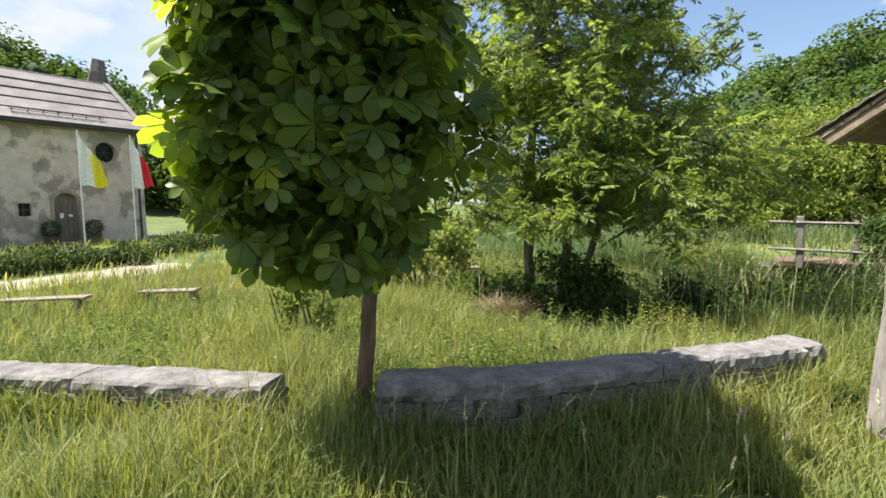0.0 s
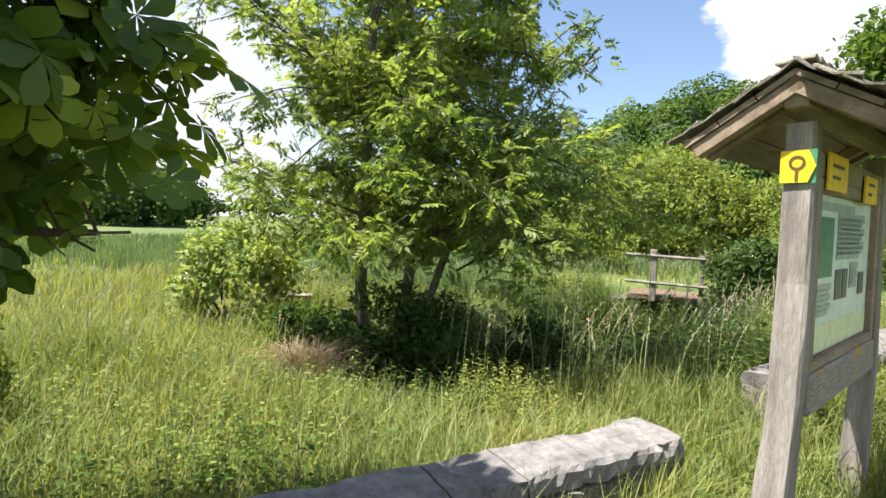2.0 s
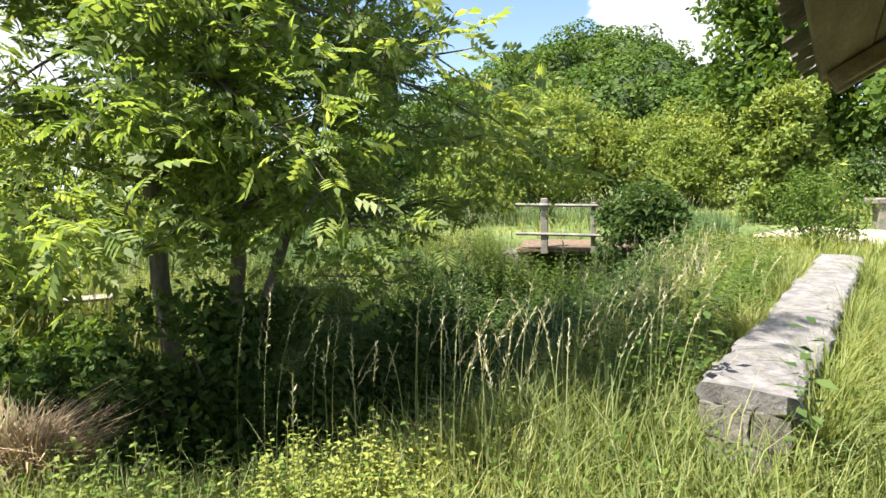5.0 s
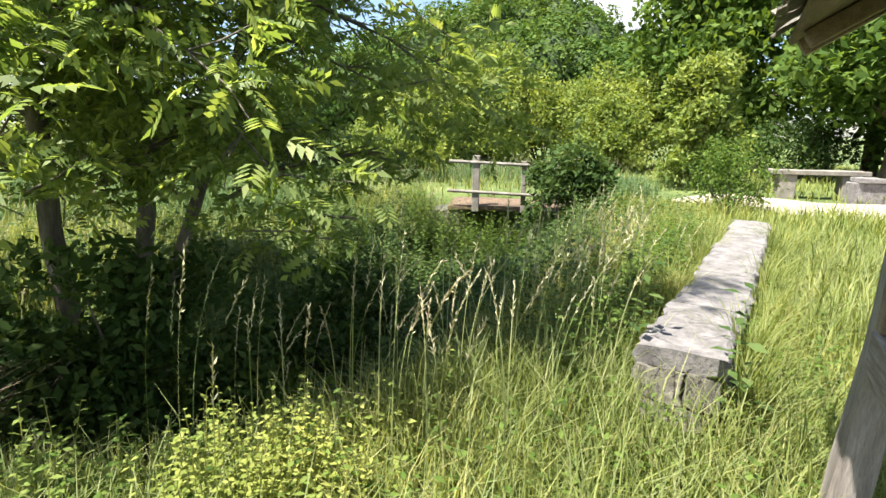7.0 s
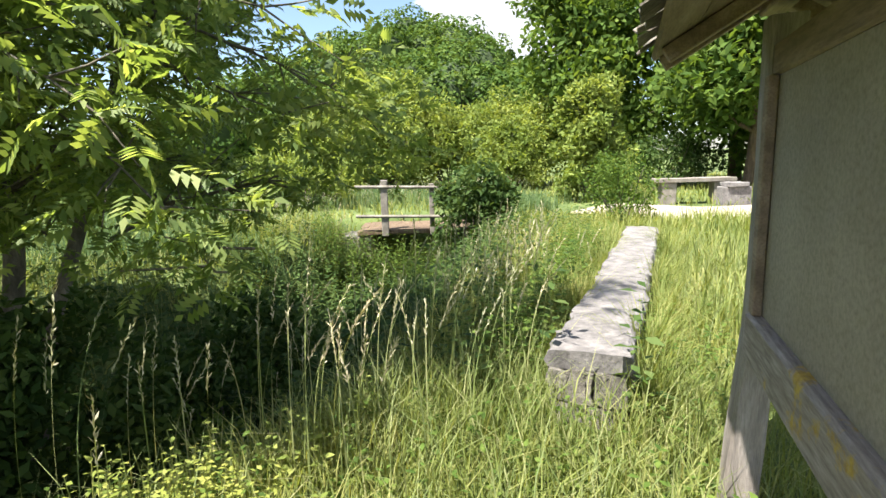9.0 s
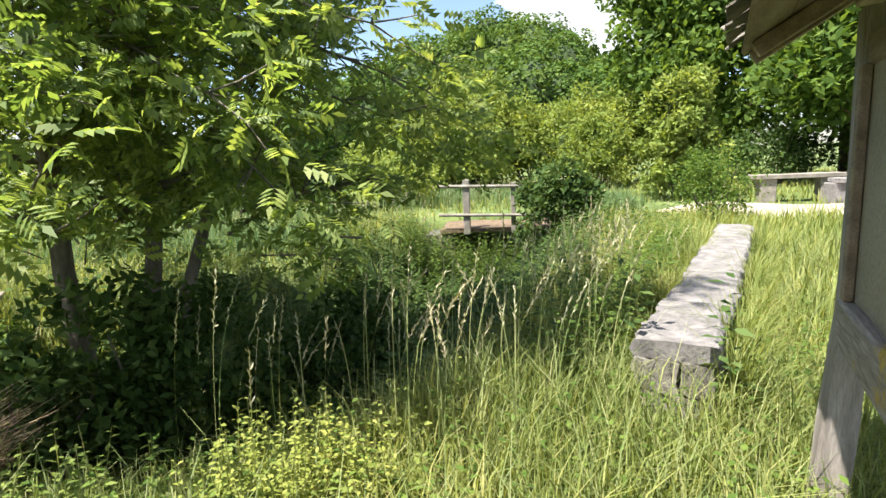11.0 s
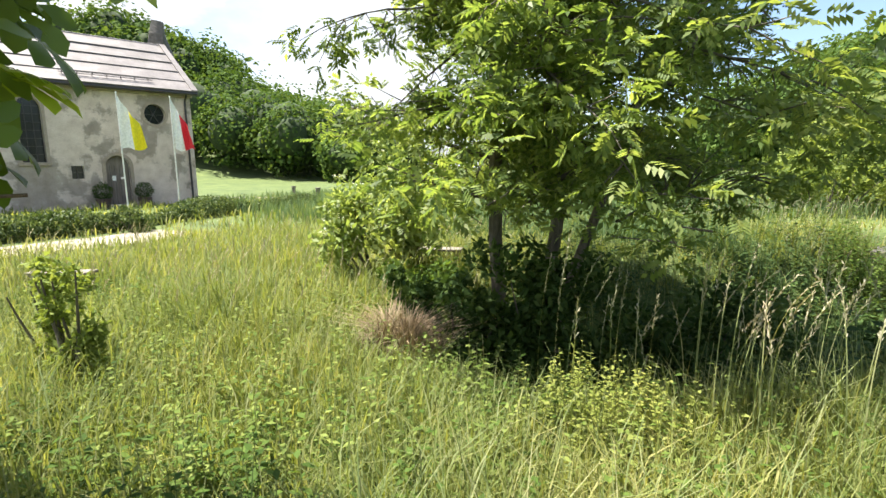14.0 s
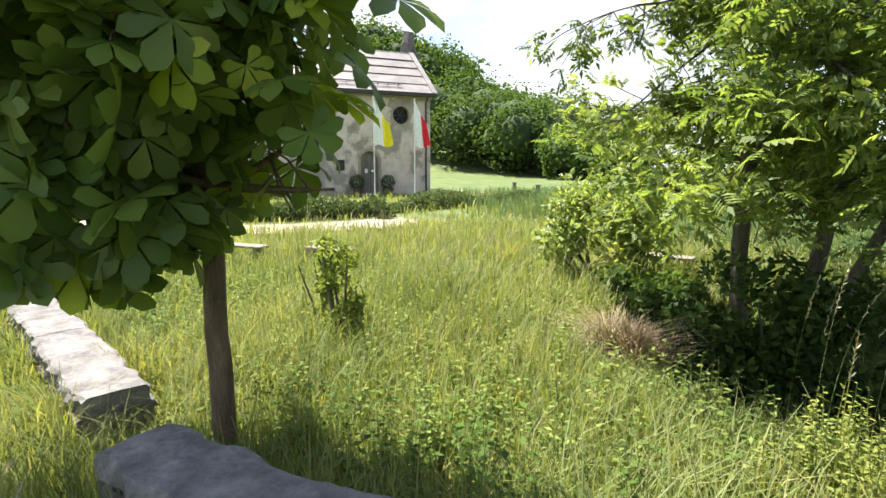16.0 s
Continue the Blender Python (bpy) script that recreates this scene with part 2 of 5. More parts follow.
L_ASH = foliage("ash_leaf", (0.10, 0.16, 0.048), (0.165, 0.235, 0.068), (0.26, 0.325, 0.11), 0.56, 0.5, 0.25, 0.7)
L_WEED = foliage("weed_leaf", (0.05, 0.092, 0.022), (0.085, 0.145, 0.03), (0.135, 0.20, 0.045), 0.4, 0.7, 0.1, 0.9)
L_YELLOW = foliage("yellow_green_herb", (0.15, 0.19, 0.04), (0.22, 0.26, 0.06), (0.30, 0.32, 0.09), 0.4, 0.55, 0.2)
L_BUSH = foliage("light_bush_leaf", (0.12, 0.17, 0.042), (0.178, 0.235, 0.06), (0.26, 0.31, 0.09), 0.42, 0.7, 0.1, 0.5)
# elder's own dark leaf; also used to colour shade into growth under trees
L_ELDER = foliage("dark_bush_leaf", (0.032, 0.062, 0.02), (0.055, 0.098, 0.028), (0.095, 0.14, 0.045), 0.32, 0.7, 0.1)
L_WOOD = foliage("wood_canopy", (0.042, 0.082, 0.022), (0.068, 0.118, 0.03), (0.105, 0.16, 0.042), 0.3, 0.75, 0.05, 0.12)
L_HEDGE = foliage("low_hedge_leaf", (0.05, 0.085, 0.03), (0.08, 0.12, 0.04), (0.13, 0.17, 0.07), 0.3, 0.6, 0.2)
L_FIELD = foliage("green_cereal", (0.085, 0.145, 0.06), (0.12, 0.19, 0.085), (0.17, 0.24, 0.12), 0.3, 0.6, 0.2, 0.15)
L_FLOWER = foliage("white_flower", (0.6, 0.6, 0.5), (0.7, 0.7, 0.62), (0.8, 0.8, 0.72), 0.3, 0.7, 0.1)
L_PALE = foliage("pale_shrub_leaf", (0.16, 0.22, 0.07), (0.25, 0.32, 0.11), (0.36, 0.42, 0.18), 0.5, 0.5, 0.2, 0.9)
# dark colour that stands in for the shade inside a crown
M_CORE = surface("foliage_inner_shade", (0.02, 0.038, 0.012), (0.035, 0.06, 0.018), (0.055, 0.085, 0.028), 2.0, 12.0, 0.95, 0.5)

rng = np.random.default_rng(7)


# ---- mesh helpers ----
def thing(name, label, category, at=(0, 0, 0), turn=0.0, group="", kind=""):
    e = new(name)
    e.empty_display_size = 0.2
    e.matrix_world = pose(*at, 0, 0, turn)
    return tagged(e, label, category, group, kind)


def part(name, bm, material, parent=None, label="", smooth=False):
    me = bpy.data.meshes.new(name)
    bm.to_mesh(me)
    bm.free()
    me.materials.append(material)
    if smooth:
        me.polygons.foreach_set("use_smooth", [True] * len(me.polygons))
    ob = new(name, me)
    ob.parent = parent
    return tagged(ob, label)


def raw(name, verts, faces, material, parent=None, smooth=False):
    """A mesh from arrays: verts (n, 3), faces (m, k), all with k corners."""
    verts, faces = np.asarray(verts, np.float32), np.asarray(faces, np.int32)
    me = bpy.data.meshes.new(name)
    m, k = faces.shape
    me.vertices.add(len(verts))
    me.vertices.foreach_set("co", verts.ravel())
    me.loops.add(m * k)
    me.loops.foreach_set("vertex_index", faces.ravel())
    me.polygons.add(m)
    me.polygons.foreach_set("loop_start", np.arange(0, m * k, k, dtype=np.int32))
    me.polygons.foreach_set("loop_total", np.full(m, k, np.int32))
    if smooth:
        me.polygons.foreach_set("use_smooth", np.ones(m, bool))
    me.update(calc_edges=True)
    me.materials.append(material)
    ob = new(name, me)
    ob.parent = parent
    return ob


def box(bm, x0, x1, y0, y1, z0, z1, bevel=0.0):
    c = bmesh.ops.create_cube(bm, size=1.0, matrix=Matrix.Translation(((x0 + x1) / 2, (y0 + y1) / 2, (z0 + z1) / 2)) @ Matrix.Diagonal((x1 - x0, y1 - y0, z1 - z0, 1)))
    if bevel:
        edges = {e for v in c["verts"] for e in v.link_edges}
        bmesh.ops.bevel(bm, geom=list(edges), offset=bevel, segments=1, affect="EDGES")
    return bm


def a_box(x0, x1, y0, y1, z0, z1, bevel=0.0):
    return box(bmesh.new(), x0, x1, y0, y1, z0, z1, bevel)


def rod(p0, p1, r0, r1=None, n=8):
    bm = bmesh.new()
    p0, p1 = Vector(p0), Vector(p1)
    d = p1 - p0
    m = Matrix.Translation((p0 + p1) / 2) @ d.to_track_quat("Z", "Y").to_matrix().to_4x4()
    bmesh.ops.create_cone(bm, cap_ends=True, segments=n, radius1=r0, radius2=r0 if r1 is None else r1, depth=d.length, matrix=m)
    return bm


def roughen(bm, amount, scale, seed=0.0):
    for v in bm.verts:
        v.co += noise.noise_vector(v.co * scale + Vector((seed, seed * 1.7, seed * 0.3))) * amount
    return bm


def turned(n, up_bias=0.0, r=None):
    """n random rotations (n, 3, 3) whose third axis leans up by up_bias."""
    r = r or rng
    nz = r.normal(size=(n, 3))
    nz /= np.linalg.norm(nz, axis=1, keepdims=True)
    nz[:, 2] += up_bias
    nz /= np.linalg.norm(nz, axis=1, keepdims=True) + 1e-9
    a = r.normal(size=(n, 3))
    x = np.cross(a, nz)
    x /= np.linalg.norm(x, axis=1, keepdims=True) + 1e-9
    y = np.cross(nz, x)
    return np.stack([x, y, nz], 2)


def soup(name, tv, tf, pos, rot, size, material, parent=None):
    """Many copies of a small template joined into one mesh."""
    tv, tf = np.asarray(tv, float), np.asarray(tf, int)
    n, k = len(pos), len(tv)
    size = np.asarray(size, float)
    size = size[:, None, None] if size.ndim == 1 else size[:, None, :]
    v = np.einsum("nij,nkj->nki", rot, tv[None] * size) + np.asarray(pos)[:, None, :]
    f = tf[None] + (np.arange(n) * k)[:, None, None]
    return raw(name, v.reshape(-1, 3), f.reshape(-1, tf.shape[1]), material, parent)


TUFT = ([(0.5, 0, 0.02), (0.2, 0.42, -0.04), (-0.3, 0.36, 0.03), (-0.52, -0.05, -0.03), (-0.18, -0.4, 0.04), (0.28, -0.38, -0.04)], [(0, 1, 2, 3, 4, 5)])
KITE = ([(0, 0, 0), (0.5, 0.24, 0.05), (1, 0, -0.04), (0.5, -0.24, 0.05)], [(0, 1, 2, 3)])


def pinnate(pairs=4):
    v, f = [], []
    for i in range(pairs):
        x = 0.3 + 0.6 * i / pairs
        for s in (1, -1):
            b = len(v)
            dx, dy = 0.20, 0.29 * s
            v += [(x, 0.01 * s, 0), (x + dx * 0.2 + 0.14, dy * 0.5, 0.03), (x + dx, dy * 1.15, -0.07), (x + dx * 0.35 - 0.05, dy * 0.55, -0.01)]
            f.append((b, b + 1, b + 2, b + 3) if s > 0 else (b, b + 3, b + 2, b + 1))
    b = len(v)
    v += [(0.9, 0, 0), (1.05, 0.075, 0.0), (1.28, 0, -0.1), (1.05, -0.075, 0.0)]
    f.append((b, b + 3, b + 2, b + 1))
    return v, f


def palmate(leaflets=6, droop=0.22):
    """A horse chestnut's leaf: broad leaflets round one point, folded along the rib."""
    v, f = [], []
    for i in range(leaflets):
        a = radians(-118 + 236 * i / (leaflets - 1))
        long = 1.0 - 0.28 * abs(a) / radians(118)
        ca, sa = math.cos(a), math.sin(a)
        b = len(v)
        for u, w, z in ((0, 0, 0), (0.32, 0.11, 0.012), (0.66, 0.26, -0.03), (0.88, 0.21, -0.10), (1.0, 0, -droop),
                        (0.88, -0.21, -0.10), (0.66, -0.26, -0.03), (0.32, -0.11, 0.012), (0.40, 0, -0.015), (0.76, 0, -0.085)):
            v.append(((u * ca - w * sa) * long, (u * sa + w * ca) * long, z * long))
        f += [(b, b + 8, b + 1, b + 1), (b, b + 7, b + 8, b + 8), (b + 8, b + 9, b + 2, b + 1), (b + 7, b + 6, b + 9, b + 8),
              (b + 9, b + 4, b + 3, b + 2), (b + 6, b + 5, b + 4, b + 9)]
    return v, f


def quad_soup(name, tv, tf, *rest, **more):
    """soup() for templates in which a face may repeat a corner: split into triangles."""
    tri = []
    for a, b, c, d in tf:
        tri.append((a, b, c))
        if d != c:
            tri.append((a, c, d))
    return soup(name, tv, tri, *rest, **more)


def tubes(name, segments, material, parent=None, sides=6):
    """Tapered limbs from (p0, p1, r0, r1)."""
    v, f = [], []
    for p0, p1, r0, r1 in segments:
        p0, p1 = np.asarray(p0, float), np.asarray(p1, float)
        d = p1 - p0
        d /= np.linalg.norm(d) + 1e-9
        a = np.cross(d, (0.31, 0.87, 0.17))
        a /= np.linalg.norm(a)
        b = np.cross(d, a)
        base = len(v)
        for p, r in ((p0, r0), (p1, r1)):
            for i in range(sides):
                t = 2 * math.pi * i / sides
                v.append(p + (a * math.cos(t) + b * math.sin(t)) * r)
        for i in range(sides):
            j = (i + 1) % sides
            f.append((base + i, base + j, base + sides + j, base + sides + i))
    return raw(name, v, f, material, parent, smooth=True)


def limb(p, d, length, r, steps, bend, r_end, g):
    """A wandering limb: its segments and the points along it."""
    p, d = np.asarray(p, float), np.asarray(d, float)
    d = d / np.linalg.norm(d)
    segs, pts = [], [p.copy()]
    for i in range(steps):
        d = d + g.normal(size=3) * bend
        d /= np.linalg.norm(d)
        q = p + d * length / steps
        ra, rb = r + (r_end - r) * i / steps, r + (r_end - r) * (i + 1) / steps
        segs.append((p, q, ra, rb))
        p = q
        pts.append(p.copy())
    return segs, pts


# ---- the lie of the land ----
def smooth01(a, b, x):
    t = np.clip((x - a) / (b - a), 0, 1)
    return t * t * (3 - 2 * t)


def off_line(x, y, ax, ay, bx, by):
    t = np.clip(((x - ax) * (bx - ax) + (y - ay) * (by - ay)) / ((bx - ax) ** 2 + (by - ay) ** 2), 0, 1)
    return np.hypot(x - ax - t * (bx - ax), y - ay - t * (by - ay))


def land(x, y):
    """Height of the ground."""
    x, y = np.asarray(x, float), np.asarray(y, float)
    d = off_line(x, y, 2.4, 8.9, 9.6, 14.6)
    z = -1.7 * (1 - smooth01(0.5, 2.8, d))
    z = z + 0.32 * smooth01(9, 24, -0.5 * x + 0.85 * y - 2) * smooth01(6, -6, x)
    z = z + 0.02 * np.sin(x * 1.3 + 0.4) * np.cos(y * 1.1)
    z = z + 21.0 * np.exp(-(((x - 68) / 30) ** 2 + ((y - 100) / 30) ** 2))
    z = z + 25.0 * np.exp(-(((x + 92) / 34) ** 2 + ((y - 98) / 34) ** 2))
    z = z + 3.0 * smooth01(90, 300, np.hypot(x, y))
    return z


def spread(n, near, far, power):
    s = np.linspace(-1, 1, n)
    return np.sign(s) * (near * np.abs(s) + (far - near) * np.abs(s) ** power)


gx = spread(260, 18, 1500, 7) + 2.0
gy = spread(260, 18, 1500, 7) + 8.0
GX, GY = np.meshgrid(gx, gy)
gv = np.stack([GX, GY, land(GX, GY)], 2).reshape(-1, 3)
gi = np.arange(260 * 260).reshape(260, 260)
gf = np.stack([gi[:-1, :-1], gi[:-1, 1:], gi[1:, 1:], gi[1:, :-1]], 2).reshape(-1, 4)
ground = tagged(raw("ground", gv, gf, M_SOIL, smooth=True), "grassy meadow ground with a sunken stream bed", "ground", kind="structure")


def strip(name, line, width, material, lift, label, category):
    """A ribbon that follows the ground along a line."""
    v, f = [], []
    pts = [Vector(p).to_3d() for p in line]
    fine = []
    for a, b in zip(pts, pts[1:]):
        steps = max(2, int((b - a).length / 0.5))
        fine += [a.lerp(b, i / steps) for i in range(steps)]
    fine.append(pts[-1])
    for i, p in enumerate(fine):
        d = (fine[min(i + 1, len(fine) - 1)] - fine[max(i - 1, 0)]).normalized()
        side = Vector((-d.y, d.x, 0))
        for j in range(5):
            w = width * (1 + 0.12 * noise.noise(p * 0.6 + Vector((j, 0, 0)))) * (j / 4 - 0.5)
            q = p + side * w
            v.append((q.x, q.y, float(land(q.x, q.y)) + lift * (1 - abs(j - 2) * 0.3)))
    for i in range(len(fine) - 1):
        for j in range(4):
            a = i * 5 + j
            f.append((a, a + 5, a + 6, a + 1))
    return tagged(raw(name, v, f, material, smooth=True), label, category, kind="structure")


PATH_LEFT = [(-28, 3.4), (-17, 7.2), (-12.2, 9.3), (-10.0, 11.4), (-8.9, 13.2), (-8.5, 14.9)]
PATH_RIGHT = [(30, 0.5), (19.8, 7.4), (15.9, 10.4), (15.2, 13.6)]
strip("gravel_path", PATH_LEFT, 2.1, M_GRAVEL, 0.06, "pale gravel path leading up to the chapel", "path")
strip("gravel_patch", [(-19.0, 29.6), (-17.0, 29.4), (-15.0, 28.9), (-13.2, 28.2)], 1.2, M_GRAVEL, 0.08, "pale sandy patch at the field's edge beside the chapel", "path")
strip("gravel_path", PATH_RIGHT, 3.4, M_GRAVEL, 0.06, "pale gravel path past the stone wall", "path")


# ---- low stone walls ----
def block(seed, cuts=2, wobble=0.05):
    """A unit block with worn, uneven faces, for shared use."""
    bm = bmesh.new()
    bmesh.ops.create_cube(bm, size=1.0)
    bmesh.ops.subdivide_edges(bm, edges=bm.edges[:], cuts=cuts, use_grid_fill=True)
    for v in bm.verts:
        v.co *= 1.0 - 0.10 * max(0.0, v.co.length - 0.62)
    roughen(bm, wobble, 2.3, seed)
    me = bpy.data.meshes.new("stone")
    bm.to_mesh(me)
    bm.free()
    me.materials.append(M_STONE)
    return me


STONES = [block(3.1 * i + 1, 2, 0.16) for i in range(6)]


def stone_wall(label, line, width, top, slabs, end_stones=True):
    """Rubble wall along a line of centres, with coping slabs. slabs: cuts along the line, 0 to 1."""
    wall = thing("stone_wall", label, "stone wall", (0, 0, 0))
    pts = [Vector((x, y, 0)) for x, y in line]
    lens = [0.0]
    for a, b in zip(pts, pts[1:]):
        lens.append(lens[-1] + (b - a).length)
    total = lens[-1]

    def along(s):
        s = min(max(s, 0.0), total)
        for i in range(len(pts) - 1):
            if s <= lens[i + 1] or i == len(pts) - 2:
                a, b = pts[i], pts[i + 1]
                return a.lerp(b, (s - lens[i]) / (lens[i + 1] - lens[i])), (b - a).normalized()

    thick = 0.11
    for s0, s1 in zip(slabs, slabs[1:]):
        bm = bmesh.new()
        n = max(3, int((s1 - s0) * total / 0.045))
        rings = []
        for i in range(n + 1):
            s = s0 * total + 0.006 + ((s1 - s0) * total - 0.012) * i / n
            p, d = along(s)
            side = Vector((-d.y, d.x, 0))
            e = noise.noise(p * 3.1) * 0.02
            e2 = noise.noise(p * 2.7 + Vector((9, 2, 0))) * 0.025
            row = []
            for u, h in ((-0.47, 0.0), (-0.5, 0.4), (-0.49, 0.8), (-0.44, 1.0), (-0.33, 1.03), (-0.22, 1.04), (-0.11, 1.05), (0.0, 1.06), (0.11, 1.05), (0.22, 1.04), (0.33, 1.03), (0.44, 1.0), (0.49, 0.8), (0.5, 0.4), (0.47, 0.0)):
                jag = noise.noise(p * 8 + Vector((u * 5, h * 3, 1))) * 0.016 + noise.noise(p * 23 + Vector((u * 7, h * 5, 4))) * 0.010
                q = p + side * (u * (width + 0.03) + (e if u < 0 else e2) * 1.6 + jag * 1.8)
                q.z = top - thick + thick * h + noise.noise(Vector((q.x * 9, q.y * 9, 3))) * 0.007 + noise.noise(Vector((q.x * 26, q.y * 26, 5))) * 0.004 + noise.noise(Vector((q.x * 1.6, q.y * 1.6, 8))) * 0.012
                row.append(bm.verts.new(q))
            rings.append(row)
        for a, b in zip(rings, rings[1:]):
            for j in range(len(a) - 1):
                bm.faces.new((a[j], b[j], b[j + 1], a[j + 1]))
            bm.faces.new((a[0], a[-1], b[-1], b[0]))
        bm.faces.new(rings[0])
        bm.faces.new(list(reversed(rings[-1])))
        part("coping_slab", bm, M_COPING, wall, "worn pale coping slab", smooth=False)
    core = bmesh.new()
    rings = []
    n = int(total / 0.25)
    for i in range(n + 1):
        p, d = along(0.05 + (total - 0.1) * i / n)
        side = Vector((-d.y, d.x, 0))
        rings.append([core.verts.new((*(p + side * u * (width * 0.5 - 0.045)).xy, z)) for u, z in ((-1, -0.35), (-1, top - thick), (1, top - thick), (1, -0.35))])
    for a, b in zip(rings, rings[1:]):
        for j in range(4):
            core.faces.new((a[j], b[j], b[(j + 1) % 4], a[(j + 1) % 4]))
    core.faces.new(rings[0])
    core.faces.new(list(reversed(rings[-1])))
    part("core", core, M_MORTAR, wall, "rough mortar core")
    g = random.Random(len(line) * 7 + int(total * 10))
    for sgn in (-1, 1):
        for row, (z0, z1) in enumerate(((-0.08, 0.09), (0.09, 0.21), (0.21, top - thick))):
            s = g.uniform(0, 0.1)
            while s < total - 0.08:
                w = min(g.uniform(0.16, 0.38), total - s)
                p, d = along(s + w / 2)
                side = Vector((-d.y, d.x, 0))
                c = p + side * sgn * (width * 0.5 - 0.05)
                st = new("stone", g.choice(STONES))
                st.parent = wall
                st.matrix_world = Matrix.Translation((c.x, c.y, (z0 + z1) / 2)) @ Matrix.Rotation(math.atan2(d.y, d.x), 4, "Z") @ pose(0, 0, 0, g.uniform(-4, 4), g.uniform(-3, 3), g.uniform(-4, 4)) @ Matrix.Diagonal((w * 0.95, 0.12 + g.uniform(0, 0.05), (z1 - z0) * g.uniform(0.85, 1.0), 1))
                s += w
    if end_stones:
        for s, turn in ((0.0, 1), (total, -1)):
            p, d = along(s)
            for z0, z1, u0, u1 in ((-0.05, 0.13, -0.5, 0.05), (-0.05, 0.13, 0.05, 0.5), (0.13, top - thick, -0.5, -0.1), (0.13, top - thick, -0.1, 0.5)):
                side = Vector((-d.y, d.x, 0))
                c = p + side * width * (u0 + u1) / 2 + d * turn * 0.05
                st = new("stone", g.choice(STONES))
                st.parent = wall
                st.matrix_world = Matrix.Translation((c.x, c.y, (z0 + z1) / 2)) @ Matrix.Rotation(math.atan2(d.y, d.x), 4, "Z") @ Matrix.Diagonal((0.13, width * (u1 - u0) * 0.95, (z1 - z0) * 0.95, 1))
    return wall


stone_wall("low rubble stone wall with sunlit coping in long grass", [(-6.5, 4.62), (-4.6, 4.42), (-3.0, 4.22), (-1.3, 4.0)], 0.35, 0.36, [0.0, 0.23, 0.46, 0.70, 1.0])
stone_wall("low stone wall with grey coping, shaded by the chestnut tree", [(-0.48, 3.78), (0.4, 3.87), (1.42, 4.2), (2.3, 4.52), (2.82, 4.72)], 0.34, 0.45, [0.0, 0.565, 0.68, 1.0])
stone_wall("low stone wall with pale coping beside the stream", [(4.38, 5.66), (6.0, 6.52), (7.6, 7.4), (9.52, 8.44)], 0.46, 0.45, [0.0, 0.17, 0.36, 0.55, 0.78, 1.0])


